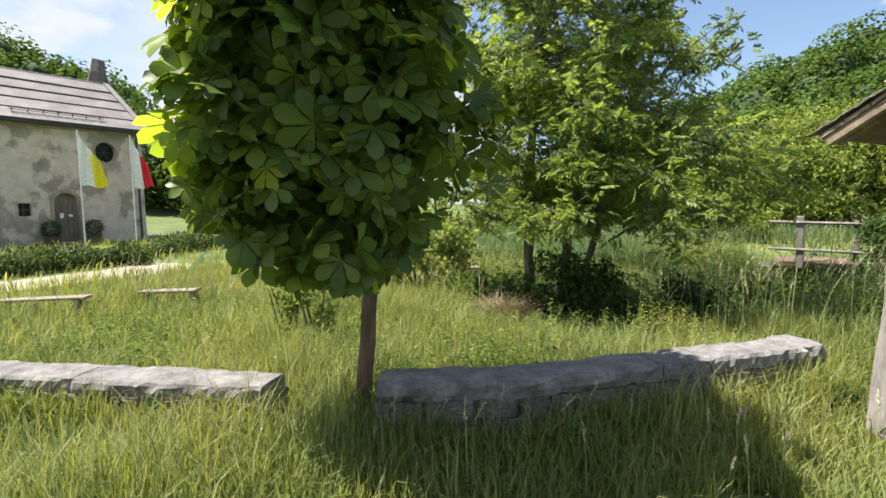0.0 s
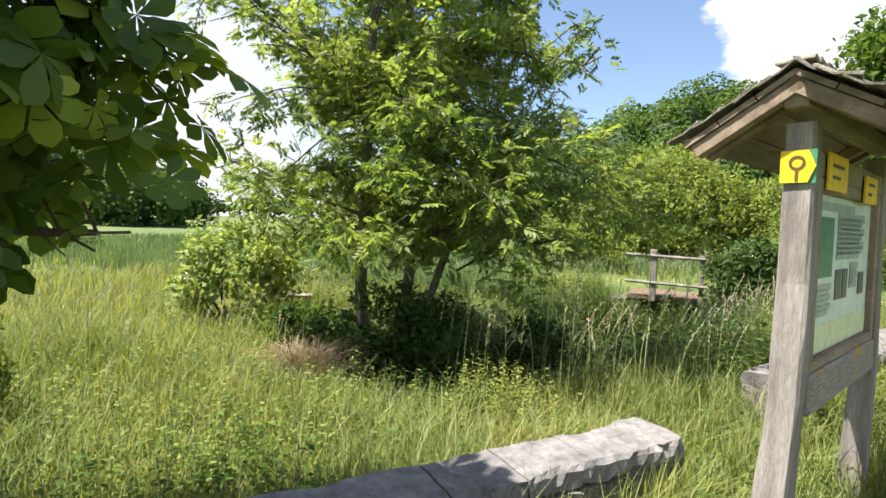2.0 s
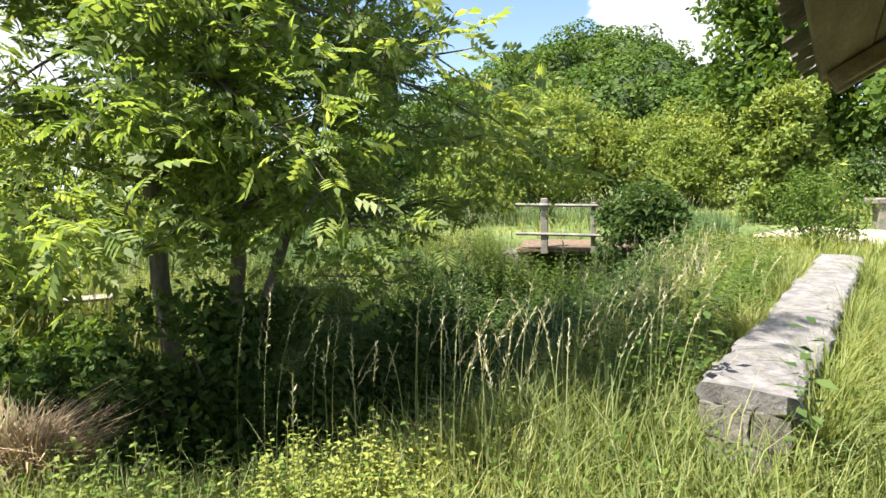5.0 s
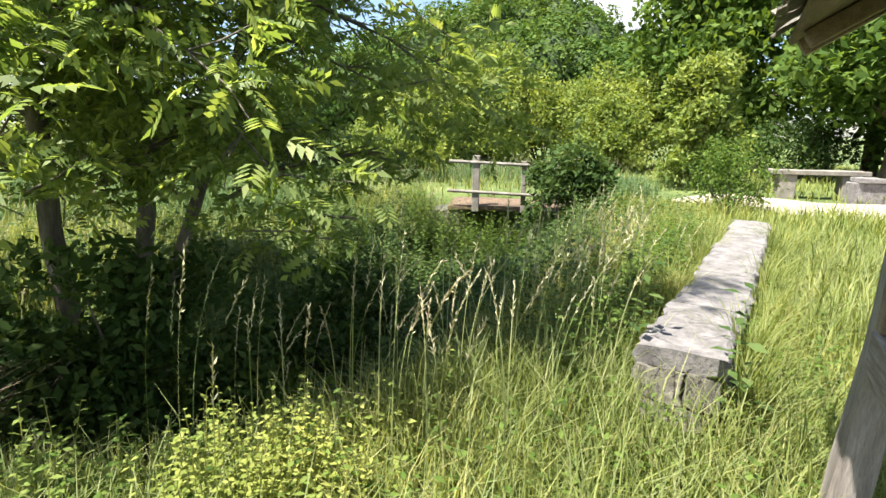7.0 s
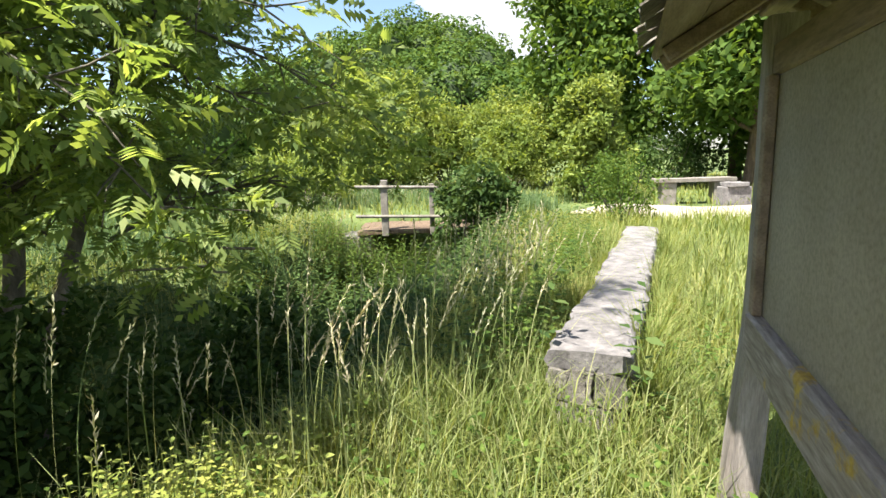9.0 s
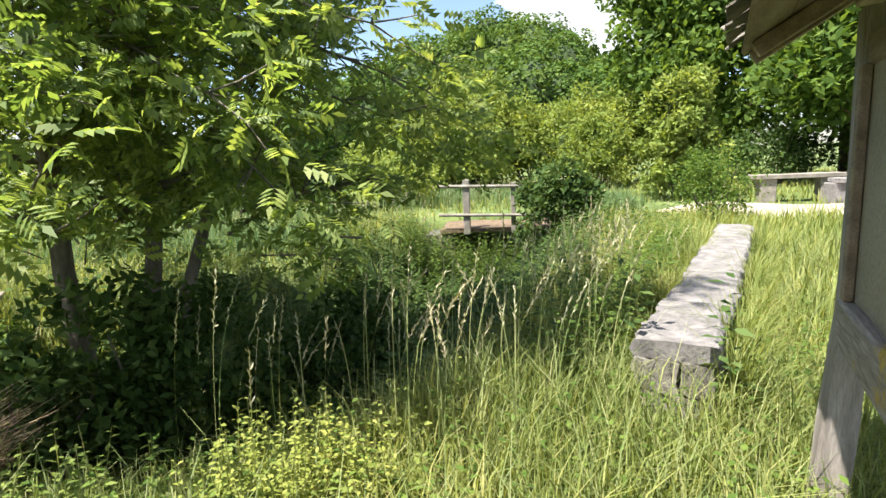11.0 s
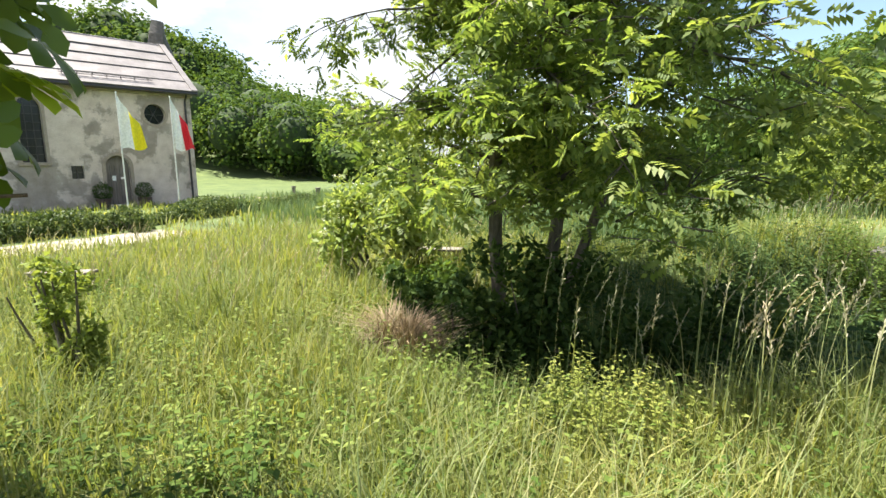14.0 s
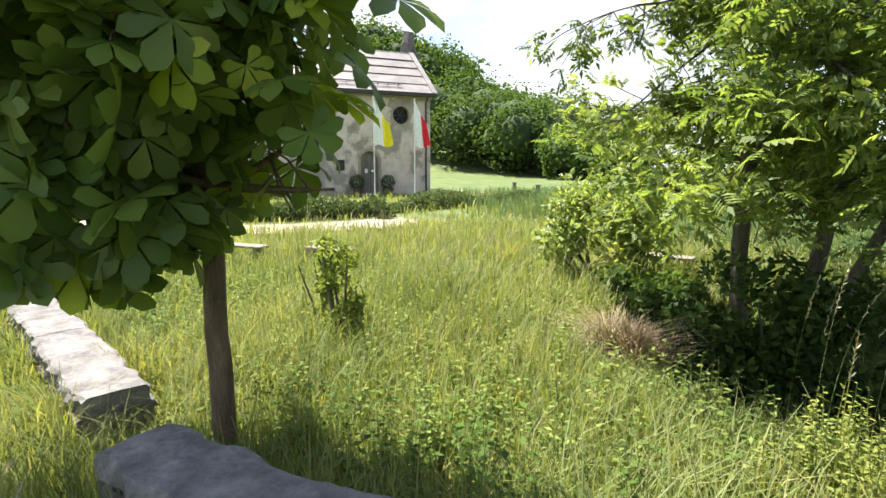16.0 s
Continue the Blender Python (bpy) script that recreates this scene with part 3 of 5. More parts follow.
# ---- information board ----
def info_board():
    p1, p2 = Vector((2.87, 3.85, 0)), Vector((4.09, 4.64, 0))
    d = (p2 - p1).normalized()
    wide = (p2 - p1).length
    board = thing("information_board", "weathered oak information board with a small shingled roof", "notice board", (p1.x, p1.y, float(land(p1.x, p1.y))), math.degrees(math.atan2(d.y, d.x)))

    # in the board's own axes: x along it, -y its printed front
    def post(x, lean, label):
        bm = bmesh.new()
        rings = []
        n = 14
        for i in range(n + 1):
            z = -0.25 + 2.30 * i / n
            cx = x + lean * math.sin(max(0.0, 1.35 - z) * 0.9) * 0.8
            w = 0.060 + 0.014 * max(0.0, 0.9 - z) + 0.006 * noise.noise(Vector((x * 3, z * 2.3, 1)))
            dy = 0.08 * max(0.0, 0.9 - z) * 0.5
            row = []
            for ux, uy in ((-1, -0.8), (-0.8, -1), (0.8, -1), (1, -0.8), (1, 0.8), (0.8, 1), (-0.8, 1), (-1, 0.8)):
                k = noise.noise(Vector((ux * 2 + x, uy * 2, z * 3))) * 0.007
                row.append(bm.verts.new((cx + ux * (w + k), uy * (w * 0.95 + k) + dy, z)))
            rings.append(row)
        for a, b in zip(rings, rings[1:]):
            for j in range(8):
                bm.faces.new((a[j], a[(j + 1) % 8], b[(j + 1) % 8], b[j]))
        bm.faces.new(list(reversed(rings[0])))
        bm.faces.new(rings[-1])
        return part("post", bm, M_POST, board, label, smooth=False)

    post(0.0, -0.12, "hewn, slightly bowed grey oak post")
    post(wide, 0.10, "hewn, slightly bowed grey oak post")
    part("lower_rail", roughen(a_box(0.07, wide - 0.07, -0.06, 0.075, 0.82, 1.0, 0.012), 0.006, 4.0), M_LICHEN, board, "broad oak rail under the panel with yellow lichen")
    part("top_rail", a_box(0.07, wide - 0.07, -0.045, 0.045, 1.84, 1.95, 0.008), M_BEAM, board)
    part("back_panel", a_box(0.07, wide - 0.07, 0.012, 0.036, 1.0, 1.84, 0.003), M_BACK, board, "plain grey-brown back panel")
    for x0, x1, z0, z1 in ((0.075, 0.14, 1.0, 1.84), (wide - 0.14, wide - 0.075, 1.0, 1.84), (0.14, wide - 0.14, 1.0, 1.05), (0.14, wide - 0.14, 1.78, 1.84)):
        part("panel_frame", a_box(x0, x1, -0.045, 0.01, z0, z1, 0.004), M_BEAM, board)
    for x0, x1 in ((0.09, 0.15), (wide - 0.15, wide - 0.09)):
        part("back_batten", a_box(x0, x1, 0.038, 0.07, 1.0, 1.84, 0.004), M_BEAM, board)
    poster = part("poster", a_box(0.14, wide - 0.14, -0.012, 0.008, 1.05, 1.78), M_POSTER, board, "pale green printed map poster")

    def patch(name, x0, x1, z0, z1, m):
        part(name, a_box(x0, x1, -0.0165, -0.0125, z0, z1), m, poster)

    patch("map_print", 0.20, 0.50, 1.40, 1.68, M_GREEN_PRINT)
    patch("photo", 0.58, 0.69, 1.28, 1.43, M_DARK_PRINT)
    patch("photo", 0.72, 0.82, 1.28, 1.43, M_DARK_PRINT)
    patch("photo", 1.08, 1.2, 1.28, 1.40, M_DARK_PRINT)
    patch("title_bar", 0.22, 0.9, 1.71, 1.75, M_GREY_PRINT)
    for i in range(9):
        patch("text_bar", 0.58, 1.15 - 0.05 * (i % 3), 1.67 - i * 0.024, 1.711 - i * 0.024, M_GREY_PRINT)
    for i in range(6):
        patch("text_bar", 0.20, 0.50 - 0.04 * (i % 2), 1.34 - i * 0.024, 1.371 - i * 0.024, M_GREY_PRINT)
    for i in range(5):
        patch("text_bar", 0.87, 1.04 - 0.03 * (i % 2), 1.42 - i * 0.024, 1.461 - i * 0.024, M_GREY_PRINT)
    patch("pale_band", 0.16, wide - 0.16, 1.06, 1.18, M_POSTER_LOW)

    def arrow(name, x, y, z, w, h, m, facing):
        bm = bmesh.new()
        outline = [(-w / 2, -h / 2), (w * 0.28, -h / 2), (w / 2, 0), (w * 0.28, h / 2), (-w / 2, h / 2)]
        lo = [bm.verts.new((u, 0, v)) for u, v in outline]
        hi = [bm.verts.new((u, -0.006, v)) for u, v in outline]
        bm.faces.new(hi)
        bm.faces.new(list(reversed(lo)))
        for i in range(5):
            j = (i + 1) % 5
            bm.faces.new((lo[i], lo[j], hi[j], hi[i]))
        bmesh.ops.recalc_face_normals(bm, faces=bm.faces[:])
        bm.transform(pose(x, y, z, 0, 0, facing))
        return part(name, bm, m, board, "bright yellow way-marking plate")

    part("sign_backing", a_box(-0.0685, -0.0645, -0.066, 0.060, 1.802, 1.938), M_GREEN_PRINT, board, "dark green plate behind the way-mark")
    sign = arrow("waymark_sign", -0.070, -0.003, 1.87, 0.125, 0.13, M_YELLOW, -90)
    bm = bmesh.new()
    bmesh.ops.create_circle(bm, cap_ends=False, segments=14, radius=0.03)
    ring = bmesh.ops.extrude_edge_only(bm, edges=bm.edges[:])
    for v in [q for q in ring["geom"] if isinstance(q, bmesh.types.BMVert)]:
        v.co *= 0.65
    bm.transform(pose(-0.0785, 0.0, 1.885, 90, 0, -90))
    part("emblem", bm, M_INK, sign)
    part("emblem", a_box(-0.0785, -0.0775, -0.006, 0.006, 1.81, 1.855), M_INK, sign)
    for x0, x1, z0, z1 in ((0.14, 0.46, 1.79, 1.95), (0.86, 1.14, 1.77, 1.91)):
        plate = part("yellow_plate", a_box(x0, x1, -0.064, -0.052, z0, z1, 0.002), M_YELLOW, board, "yellow trail plate over the poster")
        part("text_bar", a_box(x0 + 0.05, x1 - 0.08, -0.0665, -0.0645, (z0 + z1) / 2 + 0.02, (z0 + z1) / 2 + 0.035), M_INK, plate)
        part("text_bar", a_box(x0 + 0.05, x1 - 0.14, -0.0665, -0.0645, (z0 + z1) / 2 - 0.03, (z0 + z1) / 2 - 0.015), M_INK, plate)

    # roof: ridge along x
    ridge, eave, half = 2.26, 2.0, 0.43
    x0, x1 = -0.16, wide + 0.24
    slope = math.atan2(ridge - eave, half)
    roof = part("ridge_beam", a_box(x0 + 0.03, x1 - 0.03, -0.045, 0.045, ridge - 0.16, ridge - 0.07, 0.006), M_BEAM, board)
    for x in (x0 + 0.04, 0.0, wide, x1 - 0.04):
        for s in (-1, 1):
            bm = a_box(-0.03, 0.03, 0.0, math.hypot(half, ridge - eave) - 0.02, -0.085, -0.025, 0.004)
            bm.transform(Matrix.Translation((x, 0, ridge - 0.012)) @ Matrix.Rotation(0 if s > 0 else math.pi, 4, "Z") @ Matrix.Rotation(-slope, 4, "X"))
            part("rafter", bm, M_BEAM, board)
    run = math.hypot(half, ridge - eave)
    for s in (-1, 1):
        for i in range(3):
            bm = a_box(x0, x1, run * i / 3 + 0.003, run * (i + 1) / 3 - 0.003, -0.022, 0.0)
            bm.transform(Matrix.Translation((0, 0, ridge - 0.012)) @ Matrix.Rotation(0 if s > 0 else math.pi, 4, "Z") @ (Matrix.Translation((0, 0, 0)) if s > 0 else Matrix.Translation((-(x0 + x1), 0, 0))) @ Matrix.Rotation(-slope, 4, "X"))
            part("roof_board", bm, M_BEAM, board, "brown sarking board")
    shakes = []
    for k in range(5):
        bm = a_box(-0.5, 0.5, 0, 1, 0, 0.014, 0.0)
        bmesh.ops.subdivide_edges(bm, edges=bm.edges[:], cuts=1, use_grid_fill=True)
        roughen(bm, 0.05, 2.0, k * 5.0)
        for v in bm.verts:
            v.co.z = v.co.z * 0.5 + (0.014 if v.co.z > 0.03 else 0.0) * 0.5
        me = bpy.data.meshes.new("shingle")
        bm.to_mesh(me)
        bm.free()
        me.materials.append(M_SHAKE)
        shakes.append(me)
    g = random.Random(5)
    for s in (-1, 1):
        for r in range(5):
            x = x0 - 0.02
            while x < x1:
                w = g.uniform(0.07, 0.15)
                o = new("shingle", g.choice(shakes))
                o.parent = board
                o.matrix_parent_inverse = Matrix()
                o.matrix_basis = (Matrix.Translation(((x + w / 2) if s > 0 else (x0 + x1 - x - w / 2), 0, ridge - 0.002)) @ Matrix.Rotation(0 if s > 0 else math.pi, 4, "Z")
                                  @ Matrix.Rotation(-slope + radians(2.2), 4, "X") @ Matrix.Translation((0, run * r / 5 - 0.02 + g.uniform(-0.015, 0.02), 0.006 + g.uniform(0, 0.008))) @ Matrix.Diagonal((w * 0.95, run / 5 + 0.06, 1.0, 1)))
                x += w
    g = random.Random(9)
    for i in range(16):
        xx = x0 + (x1 - x0) * (i + 0.5) / 16
        bm = a_box(xx - 0.065, xx + 0.06, -0.06, 0.07, ridge + 0.012 + g.uniform(0, 0.01), ridge + 0.03 + g.uniform(0, 0.012), 0.004)
        roughen(bm, 0.02, 9.0, i * 2.0)
        part("ridge_cap", bm, M_SHAKE, board)
    return board


info_board()


# ---- chapel ----
def cut(bm_solid, cutters, name):
    """The solid less the cutters, as a new mesh."""
    me = bpy.data.meshes.new(name)
    bm_solid.to_mesh(me)
    bm_solid.free()
    ob = new(name, me)
    made = []
    for c in cutters:
        cm = bpy.data.meshes.new("cutter")
        c.to_mesh(cm)
        c.free()
        co = new("cutter", cm)
        made.append(co)
        md = ob.modifiers.new("cut", "BOOLEAN")
        md.operation, md.object, md.solver = "DIFFERENCE", co, "EXACT"
    deps = bpy.context.evaluated_depsgraph_get()
    deps.update()
    out = bpy.data.meshes.new_from_object(ob.evaluated_get(deps))
    for o in (ob, *made):
        bpy.data.objects.remove(o)
    bm = bmesh.new()
    bm.from_mesh(out)
    return bm


def arch_bm(x0, x1, z0, z1, y0, y1, n=12):
    """A round-headed block; z1 is its crown."""
    bm = bmesh.new()
    r = (x1 - x0) / 2
    cx = (x0 + x1) / 2
    line = [(x0, z0), (x1, z0)] + [(cx + r * math.cos(math.pi * i / n), z1 - r + r * math.sin(math.pi * i / n)) for i in range(n + 1)]
    a = [bm.verts.new((x, y0, z)) for x, z in line]
    b = [bm.verts.new((x, y1, z)) for x, z in line]
    bm.faces.new(a)
    bm.faces.new(list(reversed(b)))
    for i in range(len(line)):
        j = (i + 1) % len(line)
        bm.faces.new((a[j], a[i], b[i], b[j]))
    bmesh.ops.recalc_face_normals(bm, faces=bm.faces[:])
    return bm


def arch_band(x0, x1, z0, z1, y0, y1, w, n=14):
    """A frame of width w round an arched opening, open below."""
    bm = bmesh.new()
    cx = (x0 + x1) / 2

    def outline(e):
        r = (x1 - x0) / 2 + e
        zc = z1 - (x1 - x0) / 2
        return [(x1 + e, z0)] + [(cx + r * math.cos(math.pi * i / n), zc + r * math.sin(math.pi * i / n)) for i in range(n + 1)] + [(x0 - e, z0)]

    rows = [[bm.verts.new((x, y, z)) for x, z in outline(e)] for e, y in ((0, y1), (0, y0), (w, y0), (w, y1))]
    for k in range(3):
        for i in range(len(rows[0]) - 1):
            bm.faces.new((rows[k][i], rows[k][i + 1], rows[k + 1][i + 1], rows[k + 1][i]))
    bmesh.ops.recalc_face_normals(bm, faces=bm.faces[:])
    return bm


def disc_bm(cx, cz, r, y0, y1, n=24):
    bm = bmesh.new()
    bmesh.ops.create_cone(bm, cap_ends=True, segments=n, radius1=r, radius2=r, depth=abs(y1 - y0), matrix=Matrix.Translation((cx, (y0 + y1) / 2, cz)) @ Matrix.Rotation(math.pi / 2, 4, "X"))
    return bm


CH_AT = Vector((-16.38, 25.48, 0.0))
CH_DIR = Vector((0.4995, 0.8663, 0.0)).normalized()
CH_TURN = math.degrees(math.atan2(CH_DIR.y, CH_DIR.x))


def chapel():
    """In its own axes: x along the seen long wall with its far corner at 0, -y in front."""
    ch = thing("chapel", "small old chapel with stained grey plaster and a sheet roof", "church", (CH_AT.x, CH_AT.y, 0.0), CH_TURN)
    base, eave, long, deep = 0.1, 5.55, 14.0, 7.0
    solid = a_box(-long, 0, 0, 0.7, base - 0.3, eave)
    cutters = [arch_bm(-3.88, -2.92, 0.3, 2.62, -0.3, 0.45), a_box(-5.15, -4.70, -0.3, 0.35, 1.62, 2.17),
               arch_bm(-6.75, -5.95, 2.32, 4.95, -0.3, 0.45), arch_bm(-11.6, -10.8, 2.32, 4.95, -0.3, 0.45), disc_bm(-1.64, 4.52, 0.46, -0.4, 0.45)]
    wall = part("front_wall", cut(solid, cutters, "front_wall"), M_PLASTER, ch, "stained and patched pale plaster wall")
    part("end_wall", a_box(-0.7, 0.0, 0.7, deep, base - 0.3, eave), M_PLASTER, ch)
    part("end_wall", a_box(-long, -long + 0.7, 0.7, deep, base - 0.3, eave), M_PLASTER, ch)
    part("rear_wall", a_box(-long + 0.7, -0.7, deep - 0.7, deep, base - 0.3, eave), M_PLASTER, ch)
    part("cornice", a_box(-long - 0.05, 0.10, -0.10, -0.002, eave - 0.16, eave + 0.02, 0.03), M_TRIM, ch)
    rz = 8.35
    for x in (-long + 0.3, -0.05):
        bm = bmesh.new()
        t = [bm.verts.new((x + dx, y, z)) for dx in (-0.25, 0.0) for y, z in ((0.05, eave), (deep - 0.05, eave), (deep / 2, rz - 0.15))]
        bm.faces.new(t[:3])
        bm.faces.new(t[3:])
        for i in range(3):
            j = (i + 1) % 3
            bm.faces.new((t[i], t[j], t[3 + j], t[3 + i]))
        bmesh.ops.recalc_face_normals(bm, faces=bm.faces[:])
        part("gable", bm, M_PLASTER, ch)
    sl = math.atan2(rz - eave, deep / 2 + 0.35)
    run = math.hypot(rz - eave, deep / 2 + 0.35)
    for s in (0, 1):
        m = Matrix.Translation((0, -0.35, eave + 0.04)) @ Matrix.Rotation(sl, 4, "X")
        if s:
            m = Matrix.Translation((-long, deep, 0)) @ Matrix.Rotation(math.pi, 4, "Z") @ m
        bm = a_box(-long - 0.25, 0.22, 0, run, 0, 0.07)
        bm.transform(m)
        roof = part("roof_slope", bm, M_ROOF, ch, "grey sheet roof in broad overlapping courses")
        for i in range(5):
            bm = a_box(-long - 0.27, 0.24, run * i / 5 - 0.03, run * (i + 1) / 5, 0.07, 0.105)
            bm.transform(m @ Matrix.Translation((0, 0, 0)) @ Matrix.Rotation(radians(-0.6), 4, "X"))
            part("roof_course", bm, M_ROOF, roof)
            bm = a_box(-long - 0.27, 0.24, run * i / 5 - 0.05, run * i / 5 - 0.028, 0.05, 0.13)
            bm.transform(m)
            part("lap", bm, M_ROOF_SEAM, roof)
        bm = a_box(-0.02, 0.26, 0, run, 0.105, 0.15)
        bm.transform(m if not s else m @ Matrix.Translation((-long, 0, 0)))
        part("verge", bm, M_ROOF, roof, "pale verge flashing")
        if not s:
            for k in range(2):
                bm = a_box(-5.2, -1.6, 0.55, 0.58, 0.16 + 0.07 * k, 0.18 + 0.07 * k)
                bm.transform(m)
                part("snow_guard", bm, M_METAL, roof)
            for k in range(7):
                bm = a_box(-5.1 + 0.55 * k, -5.07 + 0.55 * k, 0.55, 0.58, 0.10, 0.27)
                bm.transform(m)
                part("guard_bracket", bm, M_METAL, roof)
    part("ridge_cap", rod((-long - 0.2, deep / 2, rz + 0.06), (0.2, deep / 2, rz + 0.06), 0.09), M_ROOF, ch)
    part("gutter", rod((-long - 0.2, -0.42, eave - 0.02), (0.22, -0.42, eave - 0.02), 0.075), M_METAL, ch, "dark metal gutter")
    part("drainpipe", rod((-0.28, -0.10, base), (-0.28, -0.10, eave - 0.35), 0.05), M_METAL, ch, "dark drainpipe")
    part("pipe_elbow", rod((-0.28, -0.10, eave - 0.36), (-0.28, -0.42, eave - 0.05), 0.05), M_METAL, ch)
    # door
    door = part("door", arch_bm(-3.88, -2.92, 0.42, 2.62, 0.18, 0.26), M_DOOR, ch, "closed grey plank door in a round arch")
    for i in range(1, 5):
        x = -3.88 + 0.96 * i / 5
        part("plank_joint", a_box(x - 0.008, x + 0.008, 0.172, 0.182, 0.45, 2.2), M_METAL, door)
    part("notice", a_box(-3.62, -3.47, 0.165, 0.172, 1.50, 1.72), M_PAPER, door, "white paper notice")
    part("notice", a_box(-3.28, -3.12, 0.165, 0.172, 1.56, 1.66), M_PAPER, door, "white paper notice")
    part("door_handle", rod((-3.06, 0.10, 1.35), (-3.06, 0.18, 1.35), 0.02), M_METAL, door)
    part("door_surround", arch_band(-3.88, -2.92, 0.25, 2.62, -0.05, 0.1, 0.14), M_TRIM, ch, "sandstone arch round the door")
    part("door_step", a_box(-4.1, -2.7, -0.45, -0.003, 0.1, 0.45, 0.02), M_TRIM, ch)

    def window(x0, x1, z0, z1):
        w = part("window", arch_bm(x0, x1, z0, z1, 0.30, 0.32), M_GLASS, ch, "tall dark leaded window")
        for i in range(1, 3):
            x = x0 + (x1 - x0) * i / 3
            part("bar", a_box(x - 0.012, x + 0.012, 0.27, 0.298, z0, z1 - 0.12), M_METAL, w)
        for i in range(1, 8):
            z = z0 + (z1 - z0) * i / 8
            part("bar", a_box(x0, x1, 0.262, 0.29, z - 0.012, z + 0.012), M_METAL, w)
        part("window_surround", arch_band(x0, x1, z0, z1, -0.025, 0.06, 0.12), M_TRIM, w, "pale stone surround")
        part("window_sill", a_box(x0 - 0.15, x1 + 0.15, -0.08, 0.28, z0 - 0.14, z0 - 0.002, 0.01), M_TRIM, w)

    window(-6.75, -5.95, 2.32, 4.95)
    window(-11.6, -10.8, 2.32, 4.95)
    small = part("small_window", a_box(-5.15, -4.70, 0.2, 0.22, 1.62, 2.17), M_GLASS, ch, "small dark square window")
    part("grille", a_box(-4.94, -4.91, 0.16, 0.198, 1.62, 2.17), M_METAL, small)
    part("grille", a_box(-5.15, -4.70, 0.15, 0.19, 1.88, 1.91), M_METAL, small)
    oc = part("round_window", disc_bm(-1.64, 4.52, 0.46, 0.25, 0.27), M_GLASS, ch, "dark round window")
    for a in (0, 60, 120):
        bm = a_box(-0.45, 0.45, 0.21, 0.248, -0.012, 0.012)
        bm.transform(Matrix.Translation((-1.64, 0, 4.52)) @ Matrix.Rotation(radians(a), 4, "Y"))
        part("bar", bm, M_METAL, oc)
    bm = bmesh.new()
    rows = []
    for r, y in ((0.46, 0.05), (0.46, -0.03), (0.58, -0.03), (0.58, 0.05)):
        rows.append([bm.verts.new((-1.64 + r * math.cos(2 * math.pi * i / 24), y, 4.52 + r * math.sin(2 * math.pi * i / 24))) for i in range(24)])
    for a, b in zip(rows, rows[1:]):
        for i in range(24):
            j = (i + 1) % 24
            bm.faces.new((a[i], a[j], b[j], b[i]))
    bmesh.ops.recalc_face_normals(bm, faces=bm.faces[:])
    part("round_surround", bm, M_TRIM, oc)
    return ch


chapel()


def by_chapel(s, front):
    """A place on the ground s metres along the chapel's long wall, some way in front of it."""
    p = CH_AT + CH_DIR * s + Vector((CH_DIR.y, -CH_DIR.x, 0)) * front
    return (p.x, p.y, float(land(p.x, p.y)))


def ball_shrub(name, label, at, r, n=900, material=None, pot=True):
    sh = thing(name, label, "potted plant", at)
    if pot:
        bm = bmesh.new()
        bmesh.ops.create_cone(bm, cap_ends=True, segments=16, radius1=r * 0.6, radius2=r * 0.8, depth=0.4, matrix=Matrix.Translation((0, 0, 0.2)))
        part("pot", bm, M_TERRACOTTA, sh, "dark round pot")
    q = rng.normal(size=(n, 3))
    q /= np.linalg.norm(q, axis=1, keepdims=True)
    q = q * (r * (0.75 + 0.3 * rng.random((n, 1)))) + (0, 0, 0.4 + r * 0.8)
    soup("foliage", *KITE, q, turned(n, 0.4), rng.uniform(0.06, 0.1, n), material or L_ELDER, sh)
    return sh


ball_shrub("potted_shrub", "clipped dark shrub in a pot beside the chapel door", by_chapel(-4.2, 0.45), 0.38)
ball_shrub("potted_shrub", "clipped dark shrub in a pot beside the chapel door", by_chapel(-2.55, 0.45), 0.38)


def flag(label, at, cloth, cloth_label, seed, wide):
    """A flag hung limp from the head of a pole: its upper edge slants down, its folds fan out below."""
    f = thing("flagpole", label, "flag", at, group="flags before the chapel")
    part("pole", rod((0, 0, -0.2), (0, 0, 4.62), 0.03, 0.022), M_POLE, f, "thin white pole")
    part("finial", rod((0, 0, 4.62), (0, 0, 4.68), 0.035, 0.02), M_POLE, f)
    fx, fy = 0.88, 0.47

    def half(u0, u1, m, lab):
        v, fc = [], []
        nu, nz = 8, 24
        for j in range(nz + 1):
            k = j / nz
            for i in range(nu + 1):
                u = u0 + (u1 - u0) * i / nu
                z = (4.58 - 1.15 * u ** 0.8) * (1 - k) + (2.42 + 0.06 * math.sin(u * 7 + seed)) * k
                x = 0.03 + wide * u * (0.72 + 0.28 * k)
                wave = (0.05 + 0.10 * u) * math.sin(u * 11 + k * 2.2 + seed)
                v.append((x * fx + wave * fy, x * fy - wave * fx, z))
        for j in range(nz):
            for i in range(nu):
                a = j * (nu + 1) + i
                fc.append((a, a + 1, a + nu + 2, a + nu + 1))
        tagged(raw("cloth", v, fc, m, f, smooth=True), lab)

    half(0.0, 0.5, M_WHITE_CLOTH, "white half of the flag")
    half(0.5, 1.0, cloth, cloth_label)
    return f


flag("white and yellow flag hanging on a white pole", by_chapel(-3.93, 2.93), M_YELLOW_CLOTH, "yellow half of the flag", 0.3, 0.95)
flag("white and red flag hanging on a white pole", by_chapel(-1.95, 3.0), M_RED_CLOTH, "red half of the flag", 2.1, 0.8)


